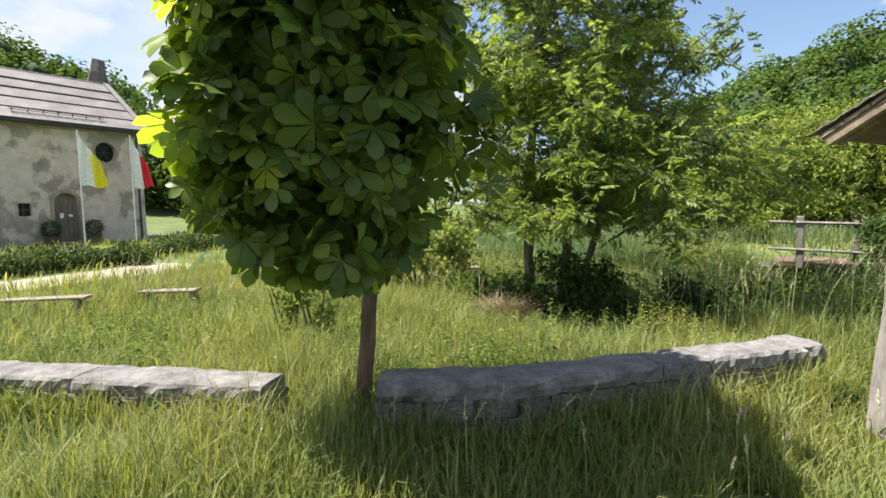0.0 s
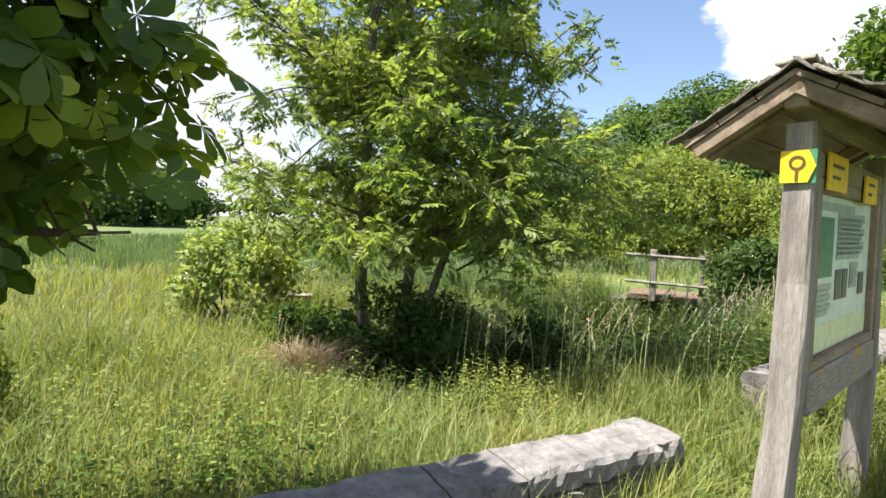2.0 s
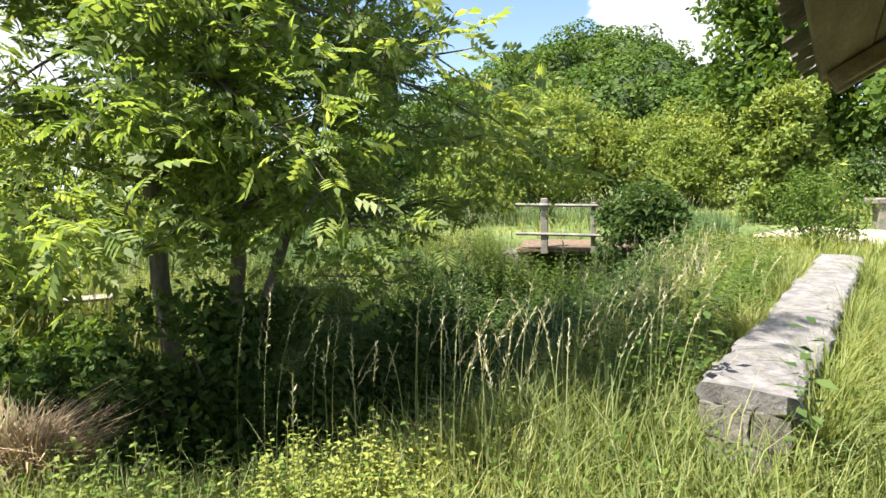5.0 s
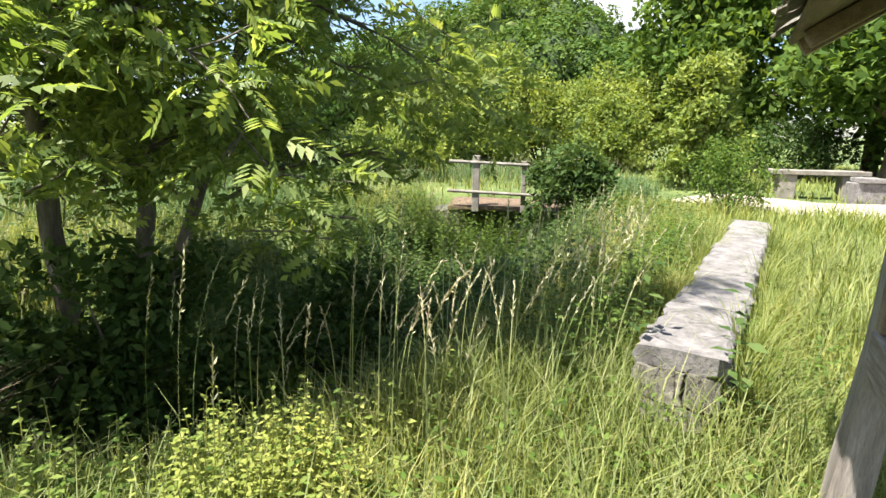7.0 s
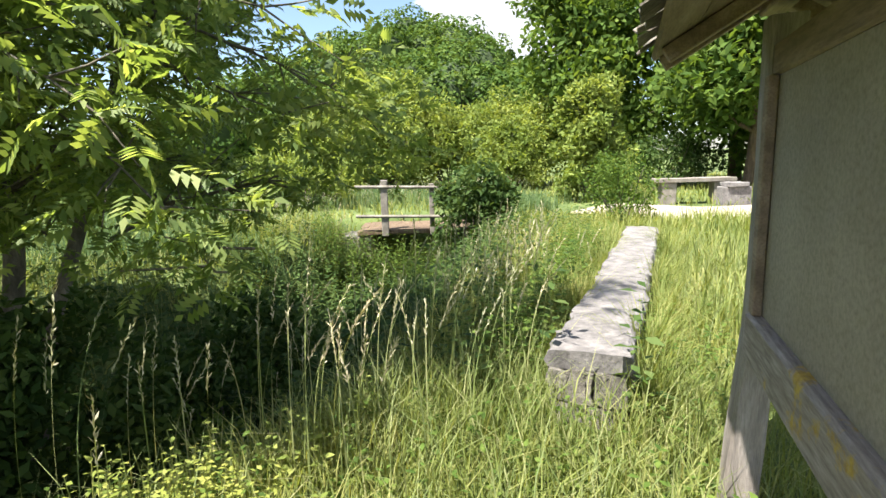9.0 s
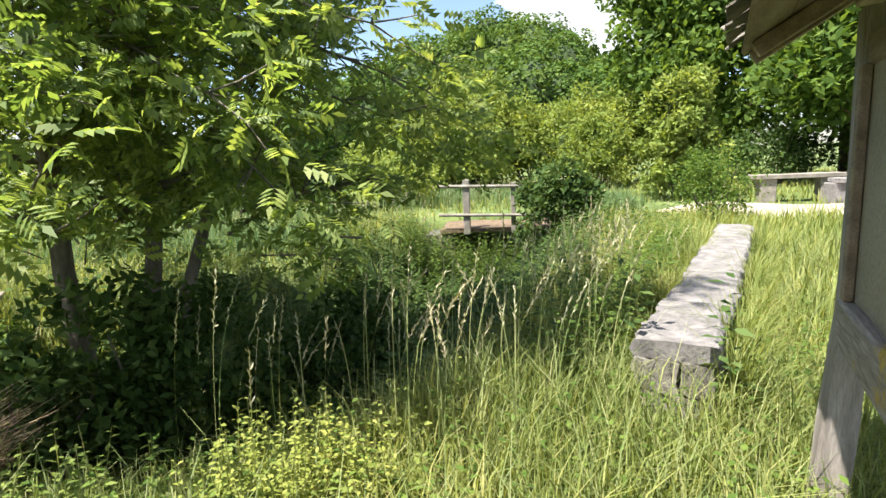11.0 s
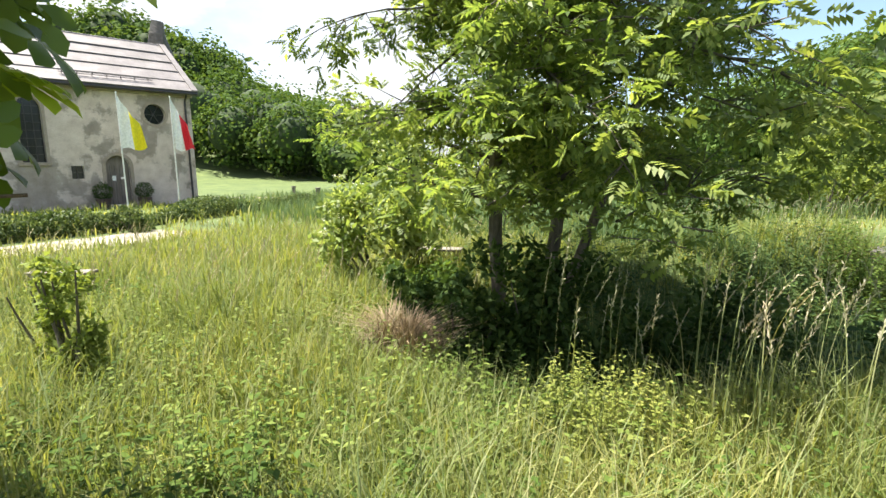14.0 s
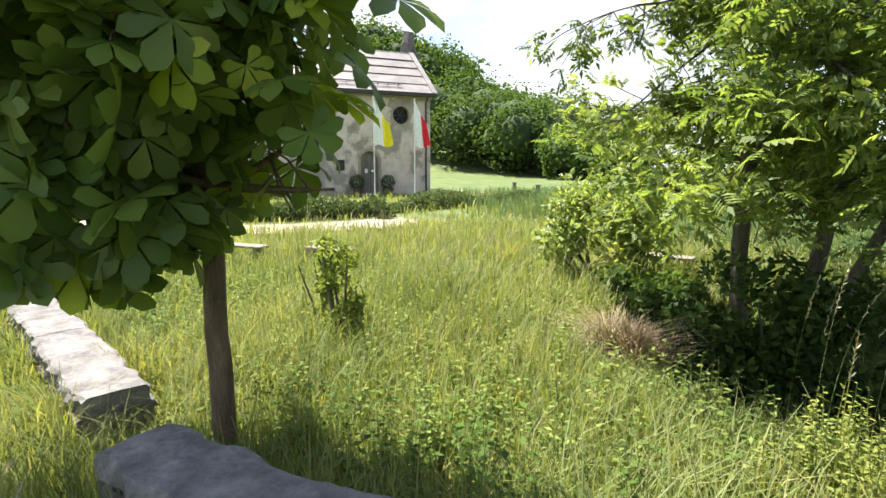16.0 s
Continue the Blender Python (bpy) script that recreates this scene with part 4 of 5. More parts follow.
def ruin(at, high):
    bm = bmesh.new()
    rings = []
    for i in range(19):
        k = i / 18
        w = 0.95 * (1 - 0.62 * smooth01(0.72, 1.0, k)) * (1 - 0.25 * k)
        rings.append([bm.verts.new((w * ux + (0.35 * max(0, k - 0.7)), w * 0.8 * uy, high * k)) for ux, uy in ((-1, -1), (0, -1.05), (1, -1), (1.05, 0), (1, 1), (0, 1.05), (-1, 1), (-1.05, 0))])
    for a, b in zip(rings, rings[1:]):
        for j in range(8):
            bm.faces.new((a[j], a[(j + 1) % 8], b[(j + 1) % 8], b[j]))
    bm.faces.new(rings[-1])
    roughen(bm, 0.28, 0.9, 4.0)
    ob = part("ruined_tower", bm, M_RUIN, None)
    ob.matrix_world = pose(*at, 0, 0, 20)
    return tagged(ob, "jagged dark stone stump of a ruined tower", "ruin")


ruin((-20.73, 28.47, float(land(-20.73, 28.47)) - 0.5), 10.2)


# ---- rails on the bridge, benches ----
def bridge():
    br = thing("footbridge", "small stone footbridge with grey timber rails over the stream", "bridge", (0, 0, 0))
    a, b = Vector((8.0, 15.92, 0)), Vector((10.9, 13.9, 0))
    d = (b - a).normalized()
    side = Vector((-d.y, d.x, 0))
    deck = bmesh.new()
    mid = a.lerp(b, 0.55) + side * 0.9
    box(deck, -1.5, 1.5, -0.9, 0.9, -0.34, -0.2, 0.03)
    bmesh.ops.subdivide_edges(deck, edges=deck.edges[:], cuts=3, use_grid_fill=True)
    roughen(deck, 0.04, 2.0, 1.0)
    deck.transform(Matrix.Translation((mid.x, mid.y, 0.06)) @ Matrix.Rotation(math.atan2(d.y, d.x), 4, "Z"))
    part("deck", deck, M_BARK, br, "dark brown timber deck")
    for s in (-1.6, 1.6):
        bm = bmesh.new()
        box(bm, s - 0.4, s + 0.4, -0.85, 0.85, -1.6, -0.36)
        bmesh.ops.subdivide_edges(bm, edges=bm.edges[:], cuts=3, use_grid_fill=True)
        roughen(bm, 0.06, 2.0, s)
        bm.transform(Matrix.Translation((mid.x, mid.y, 0.06)) @ Matrix.Rotation(math.atan2(d.y, d.x), 4, "Z"))
        part("abutment", bm, M_RUIN, br, "dark stone abutment")
    for y, bases in ((0.0, (0.325, 0.665)),):
        for i, k in enumerate(bases):
            p = a.lerp(b, k) + side * y
            bm = a_box(-0.09, 0.09, -0.08, 0.08, -0.3, 1.12, 0.015) if i == 0 else a_box(-0.06, 0.06, -0.05, 0.05, -0.3, 1.0, 0.012)
            bm.transform(Matrix.Translation((p.x, p.y, 0)) @ Matrix.Rotation(math.atan2(d.y, d.x), 4, "Z"))
            part("post", bm, M_RAIL, br, "squared grey post")
        for z, off in ((0.92, -0.08), (0.18, -0.08)):
            p, q = a.lerp(b, 0.12) + side * (y + off), a.lerp(b, 1.05) + side * (y + off)
            part("rail", rod((p.x, p.y, z + 0.05), (q.x, q.y, z - 0.05), 0.042, 0.034), M_RAIL, br, "round timber rail")


bridge()


def stone_bench(label, at, turn, long, material, high=0.75):
    bn = thing("bench", label, "bench", at, turn)
    bm = a_box(-long / 2, long / 2, -0.3, 0.3, high - 0.13, high, 0.015)
    bmesh.ops.subdivide_edges(bm, edges=bm.edges[:], cuts=2, use_grid_fill=True)
    part("top", roughen(bm, 0.015, 3.0), material, bn)
    for x in (-long * 0.33, long * 0.33):
        part("leg", a_box(x - 0.22, x + 0.22, -0.22, 0.22, -0.1, high - 0.13, 0.02), material, bn, "blocky stone leg")


stone_bench("grey slab table on two blocky legs beside the path", (18.4, 12.1, float(land(18.4, 12.1))), -42, 2.4, M_RAIL, 0.82)
stone_bench("short pale stone block seat beside the path", (18.5, 10.9, float(land(18.5, 10.9))), -42, 0.6, M_COPING, 0.7)


def plank_bench(label, at, turn, long):
    bn = thing("plank_bench", label, "bench", at, turn, "plank benches in the meadow")
    part("seat", roughen(a_box(-long / 2, long / 2, -0.13, 0.13, 0.30, 0.34, 0.008), 0.006, 5.0), M_PLANK, bn, "bleached plank")
    for x in (-long * 0.42, long * 0.42):
        part("leg", a_box(x - 0.04, x + 0.04, -0.1, 0.1, -0.1, 0.30, 0.006), M_RAIL, bn, "dark timber leg")


def on_land(x, y):
    return (x, y, float(land(x, y)))


plank_bench("low bleached plank bench in the long grass", on_land(-6.6, 7.8), 12, 1.6)
plank_bench("low bleached plank bench in the long grass", on_land(-4.9, 8.6), 8, 0.9)
plank_bench("low bleached plank bench in the long grass", on_land(-0.2, 11.2), 0, 0.8)


# ---- trees and bushes ----
CHESTNUT_AT = (-0.75, 4.33, 0.0)


def chestnut_tree():
    g = np.random.default_rng(21)
    tree = thing("chestnut_tree", "young horse chestnut tree with a slim brown trunk", "tree", CHESTNUT_AT)
    segs, pts = limb((0, 0, -0.2), (0.07, -0.09, 1), 1.75, 0.068, 9, 0.03, 0.05, g)
    top = pts[-1]
    part_trunk = tubes("trunk", segs, M_BARK, tree, 10)
    boughs, ends = [], []
    lead, lp = limb(top, (-0.10, -0.16, 1), 2.9, 0.052, 8, 0.06, 0.02, g)
    boughs += lead
    for i in range(26):
        k = i / 25
        start = top + (lp[min(8, int(k * 8))] - top)
        a = i * 2.4 + g.uniform(-0.3, 0.3)
        d = (math.cos(a), math.sin(a), 0.15 + 0.65 * k)
        long = (0.8 - 0.25 * k) * g.uniform(0.75, 1.05)
        s, p = limb(start, d, long, 0.03, 6, 0.12, 0.008, g)
        boughs += s
        for q in p[2:]:
            for _ in range(2):
                t, e = limb(q, g.normal(size=3) + np.array(d) * 0.7, g.uniform(0.15, 0.4), 0.008, 2, 0.2, 0.004, g)
                boughs += t
                ends.append(e[-1])
    tubes("branchwork", [s for s in boughs if math.hypot(s[1][0] + 0.10, s[1][1] + 0.46) < 1.0], M_BARK, tree, 5)
    ends = np.array(ends)
    ends = ends[np.hypot((ends[:, 0] + 0.10) / 1.05, (ends[:, 1] + 0.46) / 1.05) < 1.0]
    centre = np.array((-0.10, -0.50, 2.85))
    # leaves: at twig ends and over the shell of the crown
    n = 1700
    q = g.normal(size=(n, 3))
    q /= np.linalg.norm(q, axis=1, keepdims=True)
    wide = 0.93 + 0.14 * q[:, 2:3]
    wide = wide * np.where(q[:, 2:3] < 0, np.minimum(1.3, (1.02 - q[:, 2:3] ** 2) ** -0.15), 1.0)
    shell = q * (0.5 + 0.56 * g.random((n, 1)) ** 0.6) * np.concatenate([wide, wide * 0.97, np.full((n, 1), 1.8)], 1)
    lump = 1 + 0.16 * np.sin(3.1 * q[:, 0] + 1.0) * np.cos(2.7 * q[:, 1]) + 0.10 * np.sin(5 * q[:, 2] + 2 * q[:, 0])
    shell = shell * lump[:, None] + centre
    low = 1.53 + 0.16 * (shell[:, 1] + 0.55) - 0.15 * np.sin(4.0 * shell[:, 0] + 1.0)
    shell[:, 2] = np.where(shell[:, 2] < low, low + (shell[:, 2] - low) * 0.28, shell[:, 2])
    spray = g.normal(size=(70, 3)) * (0.26, 0.22, 0.2) + (0.70, -0.05, 2.2)
    hang = g.normal(size=(9, 3)) * (0.16, 0.12, 0.12) + (-0.26, -0.86, 1.3)
    pos = np.concatenate([ends[ends[:, 2] > 1.5], shell, spray, hang])
    out = pos - centre
    out /= np.linalg.norm(out, axis=1, keepdims=True)
    m = len(pos)
    nz = out * 0.45 + np.array((0, 0, 0.75)) + g.normal(size=(m, 3)) * 0.42
    nz /= np.linalg.norm(nz, axis=1, keepdims=True)
    x = out + np.array((0, 0, -0.5)) + g.normal(size=(m, 3)) * 0.55
    x -= nz * (x * nz).sum(1, keepdims=True)
    x /= np.linalg.norm(x, axis=1, keepdims=True)
    rot = np.stack([x, np.cross(nz, x), nz], 2)
    tv, tf = palmate(6)
    size = g.uniform(0.12, 0.25, m)
    # young leaves; their yellow-green also paints the sunlit left and top of the crown
    young_lit = (pos[:, 0] < -0.60) & (pos[:, 2] > 1.9) & (g.random(m) < 0.8) | (g.random(m) < np.where(pos[:, 0] > 0.7, 0.22, 0.02))
    for nm, sel, mat in (("leaves", ~young_lit, L_CHESTNUT), ("young_sunlit_leaves", young_lit, L_CHESTNUT_YOUNG_LIT)):
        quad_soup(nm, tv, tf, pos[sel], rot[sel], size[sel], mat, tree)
    return tree


chestnut_tree()


ASH_AT = (1.25, 9.3)


def ash_tree():
    """Three stems, long boughs, and rosettes of feathered leaves drooping from the twig ends."""
    g = np.random.default_rng(4)
    z0 = float(land(*ASH_AT))
    tree = thing("ash_tree", "broad ash tree with three grey stems over the stream", "tree", (*ASH_AT, z0))
    stems, segs = [], []
    for d, l, r in (((-0.06, 0.03, 1), 8.6, 0.105), ((0.10, 0.06, 1), 8.8, 0.10), ((0.30, -0.06, 1), 7.4, 0.075)):
        s, p = limb((d[0] * 0.8, d[1] * 0.8, -0.3), d, l, r, 18, 0.045, 0.03, g)
        segs += s
        stems.append((p, r))
    tubes("trunk", segs, M_ASH_BARK, tree, 9)
    boughs, ends, dirs = [], [], []
    for path, r in stems:
        m = len(path)
        for i in range(27):
            k = 0.24 + 0.76 * (i + g.random()) / 27
            p = path[min(m - 1, int(k * (m - 1)))]
            a = i * 2.399 + g.uniform(-0.5, 0.5)
            d = np.array((math.cos(a), math.sin(a), -0.05 + 0.8 * k))
            s, pts = limb(p, d, 3.5 * (1.05 - 0.5 * k) * g.uniform(0.7, 1.1), r * (0.36 - 0.2 * k), 8, 0.13, 0.008, g)
            boughs += s
            for q in pts[2:]:
                for _ in range(5):
                    dd = d * 0.6 + g.normal(size=3) * (0.7, 0.7, 0.45)
                    s2, p2 = limb(q, dd, g.uniform(0.35, 0.9), 0.011, 3, 0.2, 0.004, g)
                    boughs += s2
                    for e0, e1 in zip(p2, p2[1:]):
                        ends.append(e1)
                        dirs.append(e1 - e0)
    n_main = len(boughs)
    # the sprays that hang low over the near bank
    for sx, sy, sz in ((0.75, -2.9, 1.75), (0.45, -2.6, 2.1), (1.2, -2.75, 1.6), (1.7, -2.5, 1.75), (0.0, -2.3, 2.3), (2.3, -2.2, 2.0), (-1.3, -1.5, 2.05), (-1.0, -2.0, 2.5), (1.5, -2.9, 2.4)):
        tip = np.array((sx, sy, sz - z0))
        root = np.array((sx * 0.25, sy * 0.3, sz - z0 + 1.0))
        s, pts = limb(root, tip - root, float(np.linalg.norm(tip - root)), 0.02, 7, 0.06, 0.005, g)
        boughs += s
        for q in pts[3:]:
            for _ in range(3):
                s2, p2 = limb(q, (tip - root) * 0.4 + g.normal(size=3) * 0.8, g.uniform(0.2, 0.5), 0.006, 2, 0.2, 0.003, g)
                boughs += s2
                for e0, e1 in zip(p2, p2[1:]):
                    ends.append(e1)
                    dirs.append(e1 - e0)
    ends, dirs = np.array(ends), np.array(dirs)

    def inside(p):
        """Whether a place lies within the crown: open and far-reaching to the west, close and steep to the east."""
        x, y, z = p[:, 0], p[:, 1], p[:, 2] + z0
        west = np.where(z > 3.1, 3.8, np.where(z > 1.95, 2.0, 1.2))
        wide = np.where(x < 0, west, 2.55 + 0.35 * np.sin(z * 2.1))
        floor_ = np.where(x < -1.5, 1.9, 1.3) + 0.25 * np.sin(2.3 * x + 1.7 * y)
        gap = np.sin(2.4 * x + 1.0 + 0.8 * z) * np.sin(2.2 * y + 2.0 - 0.6 * z) + 0.8 * np.sin(2.9 * z + 0.7 * x)
        return ((x / wide) ** 2 + (y / 3.2) ** 2 < 1) & (z > floor_) & (gap < np.where(x < 0, 0.45, 0.62))

    low_front = (ends[:, 1] < -1.4) & (ends[:, 1] > -3.3) & (ends[:, 2] + z0 > 1.3) & (ends[:, 2] + z0 < 3.0)
    keep = (inside(ends) | low_front & (ends[:, 0] > -1.6)) & (g.random(len(ends)) < np.where(ends[:, 0] < -0.8, 0.72, 1.0))
    ends, dirs = ends[keep], dirs[keep]
    seg_end = np.array([s[1] for s in boughs])
    seg_keep = inside(seg_end) | (np.arange(len(boughs)) >= n_main) & (seg_end[:, 1] > -3.4)
    tubes("branchwork", [s for s, ok in zip(boughs, seg_keep) if ok], M_ASH_BARK, tree, 4)
    per = 5
    m = len(ends) * per
    a = np.repeat(g.random(len(ends)) * 6.28, per) + np.tile(np.arange(per) * 1.257, len(ends)) + g.normal(size=m) * 0.3
    dirs /= np.linalg.norm(dirs, axis=1, keepdims=True) + 1e-9
    x = np.stack([np.cos(a), np.sin(a), g.normal(-0.4, 0.45, m)], 1) + np.repeat(dirs, per, axis=0) * 0.6
    x /= np.linalg.norm(x, axis=1, keepdims=True)
    nz = np.array((0, 0, 1.0)) + g.normal(size=(m, 3)) * 0.6
    nz -= x * (nz * x).sum(1, keepdims=True)
    nz /= np.linalg.norm(nz, axis=1, keepdims=True)
    rot = np.stack([x, np.cross(nz, x), nz], 2)
    pos = g.normal(size=(m, 3)) * 0.07 + np.repeat(ends, per, axis=0)
    tv, tf = pinnate(4)
    size = g.uniform(0.12, 0.24, m)
    soup("leaves", tv, tf, pos, rot, size, L_ASH, tree)
    return tree


ash_tree()


def bush(name, label, at, rx, ry, high, n, size, material, seed, category="bush", bottom=0.0, flowers=0):
    """A bush of several lumps: stems inside, leaves over uneven clumps."""
    g = np.random.default_rng(seed)
    b = thing(name, label, category, at)
    lumps = max(12, int(30 * max(rx, ry, high * 0.5) ** 0.8))
    c = g.normal(size=(lumps, 3))
    c /= np.linalg.norm(c, axis=1, keepdims=True)
    low = (c[:, 2] < 0) & (rx > 0.5)
    c[low, :2] *= np.minimum(2.2, 1 / np.sqrt(1.02 - c[low, 2:3] ** 2))
    c = c * g.uniform(0.35, 0.86, (lumps, 1)) * (rx, ry, high * 0.5) + (0, 0, bottom + (high - bottom) * 0.46)
    rad = g.uniform(0.20, 0.38, lumps) * min(rx, ry, high * 0.6)
    if rx < 0.35:
        c = c[np.argsort(-c[:, 2])]
    which = g.integers(0, lumps, n)
    q = g.normal(size=(n, 3))
    q /= np.linalg.norm(q, axis=1, keepdims=True)
    pos = c[which] + q * (rad[which] * (0.45 + 0.65 * g.random(n) ** 0.6))[:, None]
    pos[:, 2] = np.maximum(pos[:, 2], bottom + 0.03)
    segs = []
    for i in range(min(lumps, 16 if high > 1.5 or rx > 0.4 else 4)):
        d = c[i] - np.array((0, 0, -0.1))
        s, _ = limb((c[i][0] * 0.12, c[i][1] * 0.12, -0.15), d, np.linalg.norm(d), 0.018 * high ** 0.6, 5, 0.08, 0.006, g)
        segs += s
    tubes("branchwork", segs, M_ASH_BARK, b, 5)
    soup("foliage", *KITE, pos, turned(n, 0.5, g), g.uniform(0.7, 1.3, n) * size, material, b)
    if flowers:
        sel = g.choice(np.where(pos[:, 2] > high * 0.35)[0], flowers)
        k = 10
        fp = np.repeat(pos[sel], k, axis=0) + g.normal(size=(flowers * k, 3)) * (0.05, 0.05, 0.02)
        soup("blossom", *KITE, fp, turned(flowers * k, 1.5, g), g.uniform(0.03, 0.05, flowers * k), L_FLOWER, b)
    return b


bush("hazel_bush", "large light green bush in full sun", on_land(18.6, 30.4), 4.4, 3.8, 7.4, 24000, 0.26, L_BUSH, 31)
bush("hazel_bush", "light green bush in full sun", on_land(13.6, 29.8), 3.2, 2.8, 4.4, 13000, 0.25, L_BUSH, 32)
bush("flowering_bush", "pale green bush with whitish blossom", on_land(23.6, 25.2), 3.6, 2.8, 6.0, 15000, 0.24, L_BUSH, 33, flowers=120)
bush("elder_bush", "dark green elder bush beside the footbridge", on_land(10.2, 13.2), 1.05, 1.0, 3.1, 6500, 0.14, L_ELDER, 34, flowers=8)
bush("upright_bush", "upright bright green bush beside the path", on_land(17.6, 15.4), 1.5, 1.5, 4.6, 11000, 0.20, L_BUSH, 35)
bush("low_bush", "low tangled bush at the end of the wall", on_land(13.2, 11.2), 1.3, 1.0, 1.9, 3000, 0.09, L_WEED, 36)
bush("hazel_bush", "light green bush in full sun", on_land(16.4, 28.0), 3.4, 2.6, 5.2, 13000, 0.24, L_BUSH, 28)
bush("hazel_bush", "light green bush in full sun", on_land(21.4, 28.2), 3.2, 2.6, 5.6, 13000, 0.24, L_BUSH, 29)
bush("hazel_bush", "light green bush in full sun", on_land(20.6, 22.6), 2.2, 2.0, 4.0, 8000, 0.2, L_BUSH, 30)
bush("low_bush", "low light green bush behind the rails", on_land(9.4, 21.5), 2.6, 1.8, 2.4, 5000, 0.15, L_BUSH, 37)
bush("low_bush", "leafy shrub under the ash tree", on_land(2.3, 8.3), 1.3, 1.0, 1.35, 5500, 0.085, L_WEED, 38)
bush("low_bush", "dark leafy shrub at the foot of the ash tree", on_land(1.7, 8.3), 1.35, 0.75, 2.7, 9500, 0.10, L_ELDER, 43)
bush("low_bush", "dark leafy shrub at the foot of the ash tree", on_land(0.75, 7.95), 0.75, 0.5, 1.7, 4200, 0.09, L_ELDER, 45)
bush("low_bush", "dark leafy shrub at the foot of the ash tree", on_land(3.3, 9.3), 1.3, 0.9, 2.1, 7000, 0.10, L_ELDER, 44)
# two added shrubs; their dark leaves darken the bed where the ash's shade falls
bush("low_bush", "dark leafy shrub added as shade in the stream bed", on_land(4.7, 9.5), 1.2, 0.8, 1.15, 5000, 0.09, L_ELDER, 46)
bush("low_bush", "dark leafy shrub added as shade in the stream bed", on_land(6.2, 10.3), 1.1, 0.7, 1.0, 4200, 0.09, L_ELDER, 47)
bush("low_bush", "leafy shrub under the ash tree", on_land(0.3, 9.0), 0.75, 0.7, 1.0, 3200, 0.085, L_WEED, 39)
bush("low_bush", "pale leafy shrub at the field's edge", on_land(-0.85, 10.2), 1.0, 0.9, 2.2, 6200, 0.11, L_PALE, 40, flowers=110)
bush("sapling", "thin leafy sapling in the meadow", on_land(-1.62, 5.95), 0.24, 0.22, 1.4, 1000, 0.06, L_BUSH, 41, "sapling")
bush("sapling", "thin leafy sapling in the meadow", on_land(-1.95, 6.1), 0.16, 0.16, 1.3, 700, 0.06, L_BUSH, 42, "sapling")


def wood_tree(label, at, high, r, n, seed, material=None, leaf=0.42):
    g = np.random.default_rng(seed)
    t = thing("tree", label, "tree", at)
    s, p = limb((0, 0, -0.3), (0.02, 0.01, 1), high * 0.8, 0.028 * high, 10, 0.05, 0.05, g)
    segs, lumps = list(s), []
    for i in range(20):
        k = 0.28 + 0.72 * i / 19
        q = p[min(10, int(k * 10))]
        a = i * 2.4
        d = np.array((math.cos(a), math.sin(a), 0.25 + 0.4 * k))
        s2, p2 = limb(q, d, r * (1.05 - 0.45 * k), 0.09, 5, 0.12, 0.02, g)
        segs += s2
        lumps += [p2[-1], p2[3]]
    tubes("trunk", segs, M_BARK, t, 7)
    lumps = np.array(lumps)
    which = g.integers(0, len(lumps), n)
    q = g.normal(size=(n, 3))
    q /= np.linalg.norm(q, axis=1, keepdims=True)
    pos = lumps[which] + q * (r * 0.36 * (0.4 + 0.7 * g.random((n, 1))))
    soup("leaves", *KITE, pos, turned(n, 0.5, g), g.uniform(0.7, 1.3, n) * leaf, material or L_ELDER, t)


wood_tree("tall dark broadleaf tree at the edge of the wood", on_land(27.0, 22.0), 13.5, 4.2, 15000, 51, L_WEED)
wood_tree("tall dark broadleaf tree at the edge of the wood", on_land(30.5, 16.0), 13.0, 4.6, 15000, 52, L_WEED)
wood_tree("tall dark broadleaf tree at the edge of the wood", on_land(26.0, 13.5), 11.0, 4.0, 13000, 53, L_WEED)
wood_tree("tall dark broadleaf tree at the edge of the wood", on_land(33.0, 9.0), 12.0, 4.5, 12000, 54)
# added bushes whose dark leaf colour stands in for shade under the trees
bush("shade_bush", "dark bushes standing in for the shade below the trees", on_land(26.0, 16.8), 3.2, 2.2, 3.0, 5000, 0.2, L_ELDER, 55)
bush("shade_bush", "dark bushes standing in for the shade below the trees", on_land(28.0, 11.0), 3.2, 2.2, 3.0, 5000, 0.2, L_ELDER, 56)


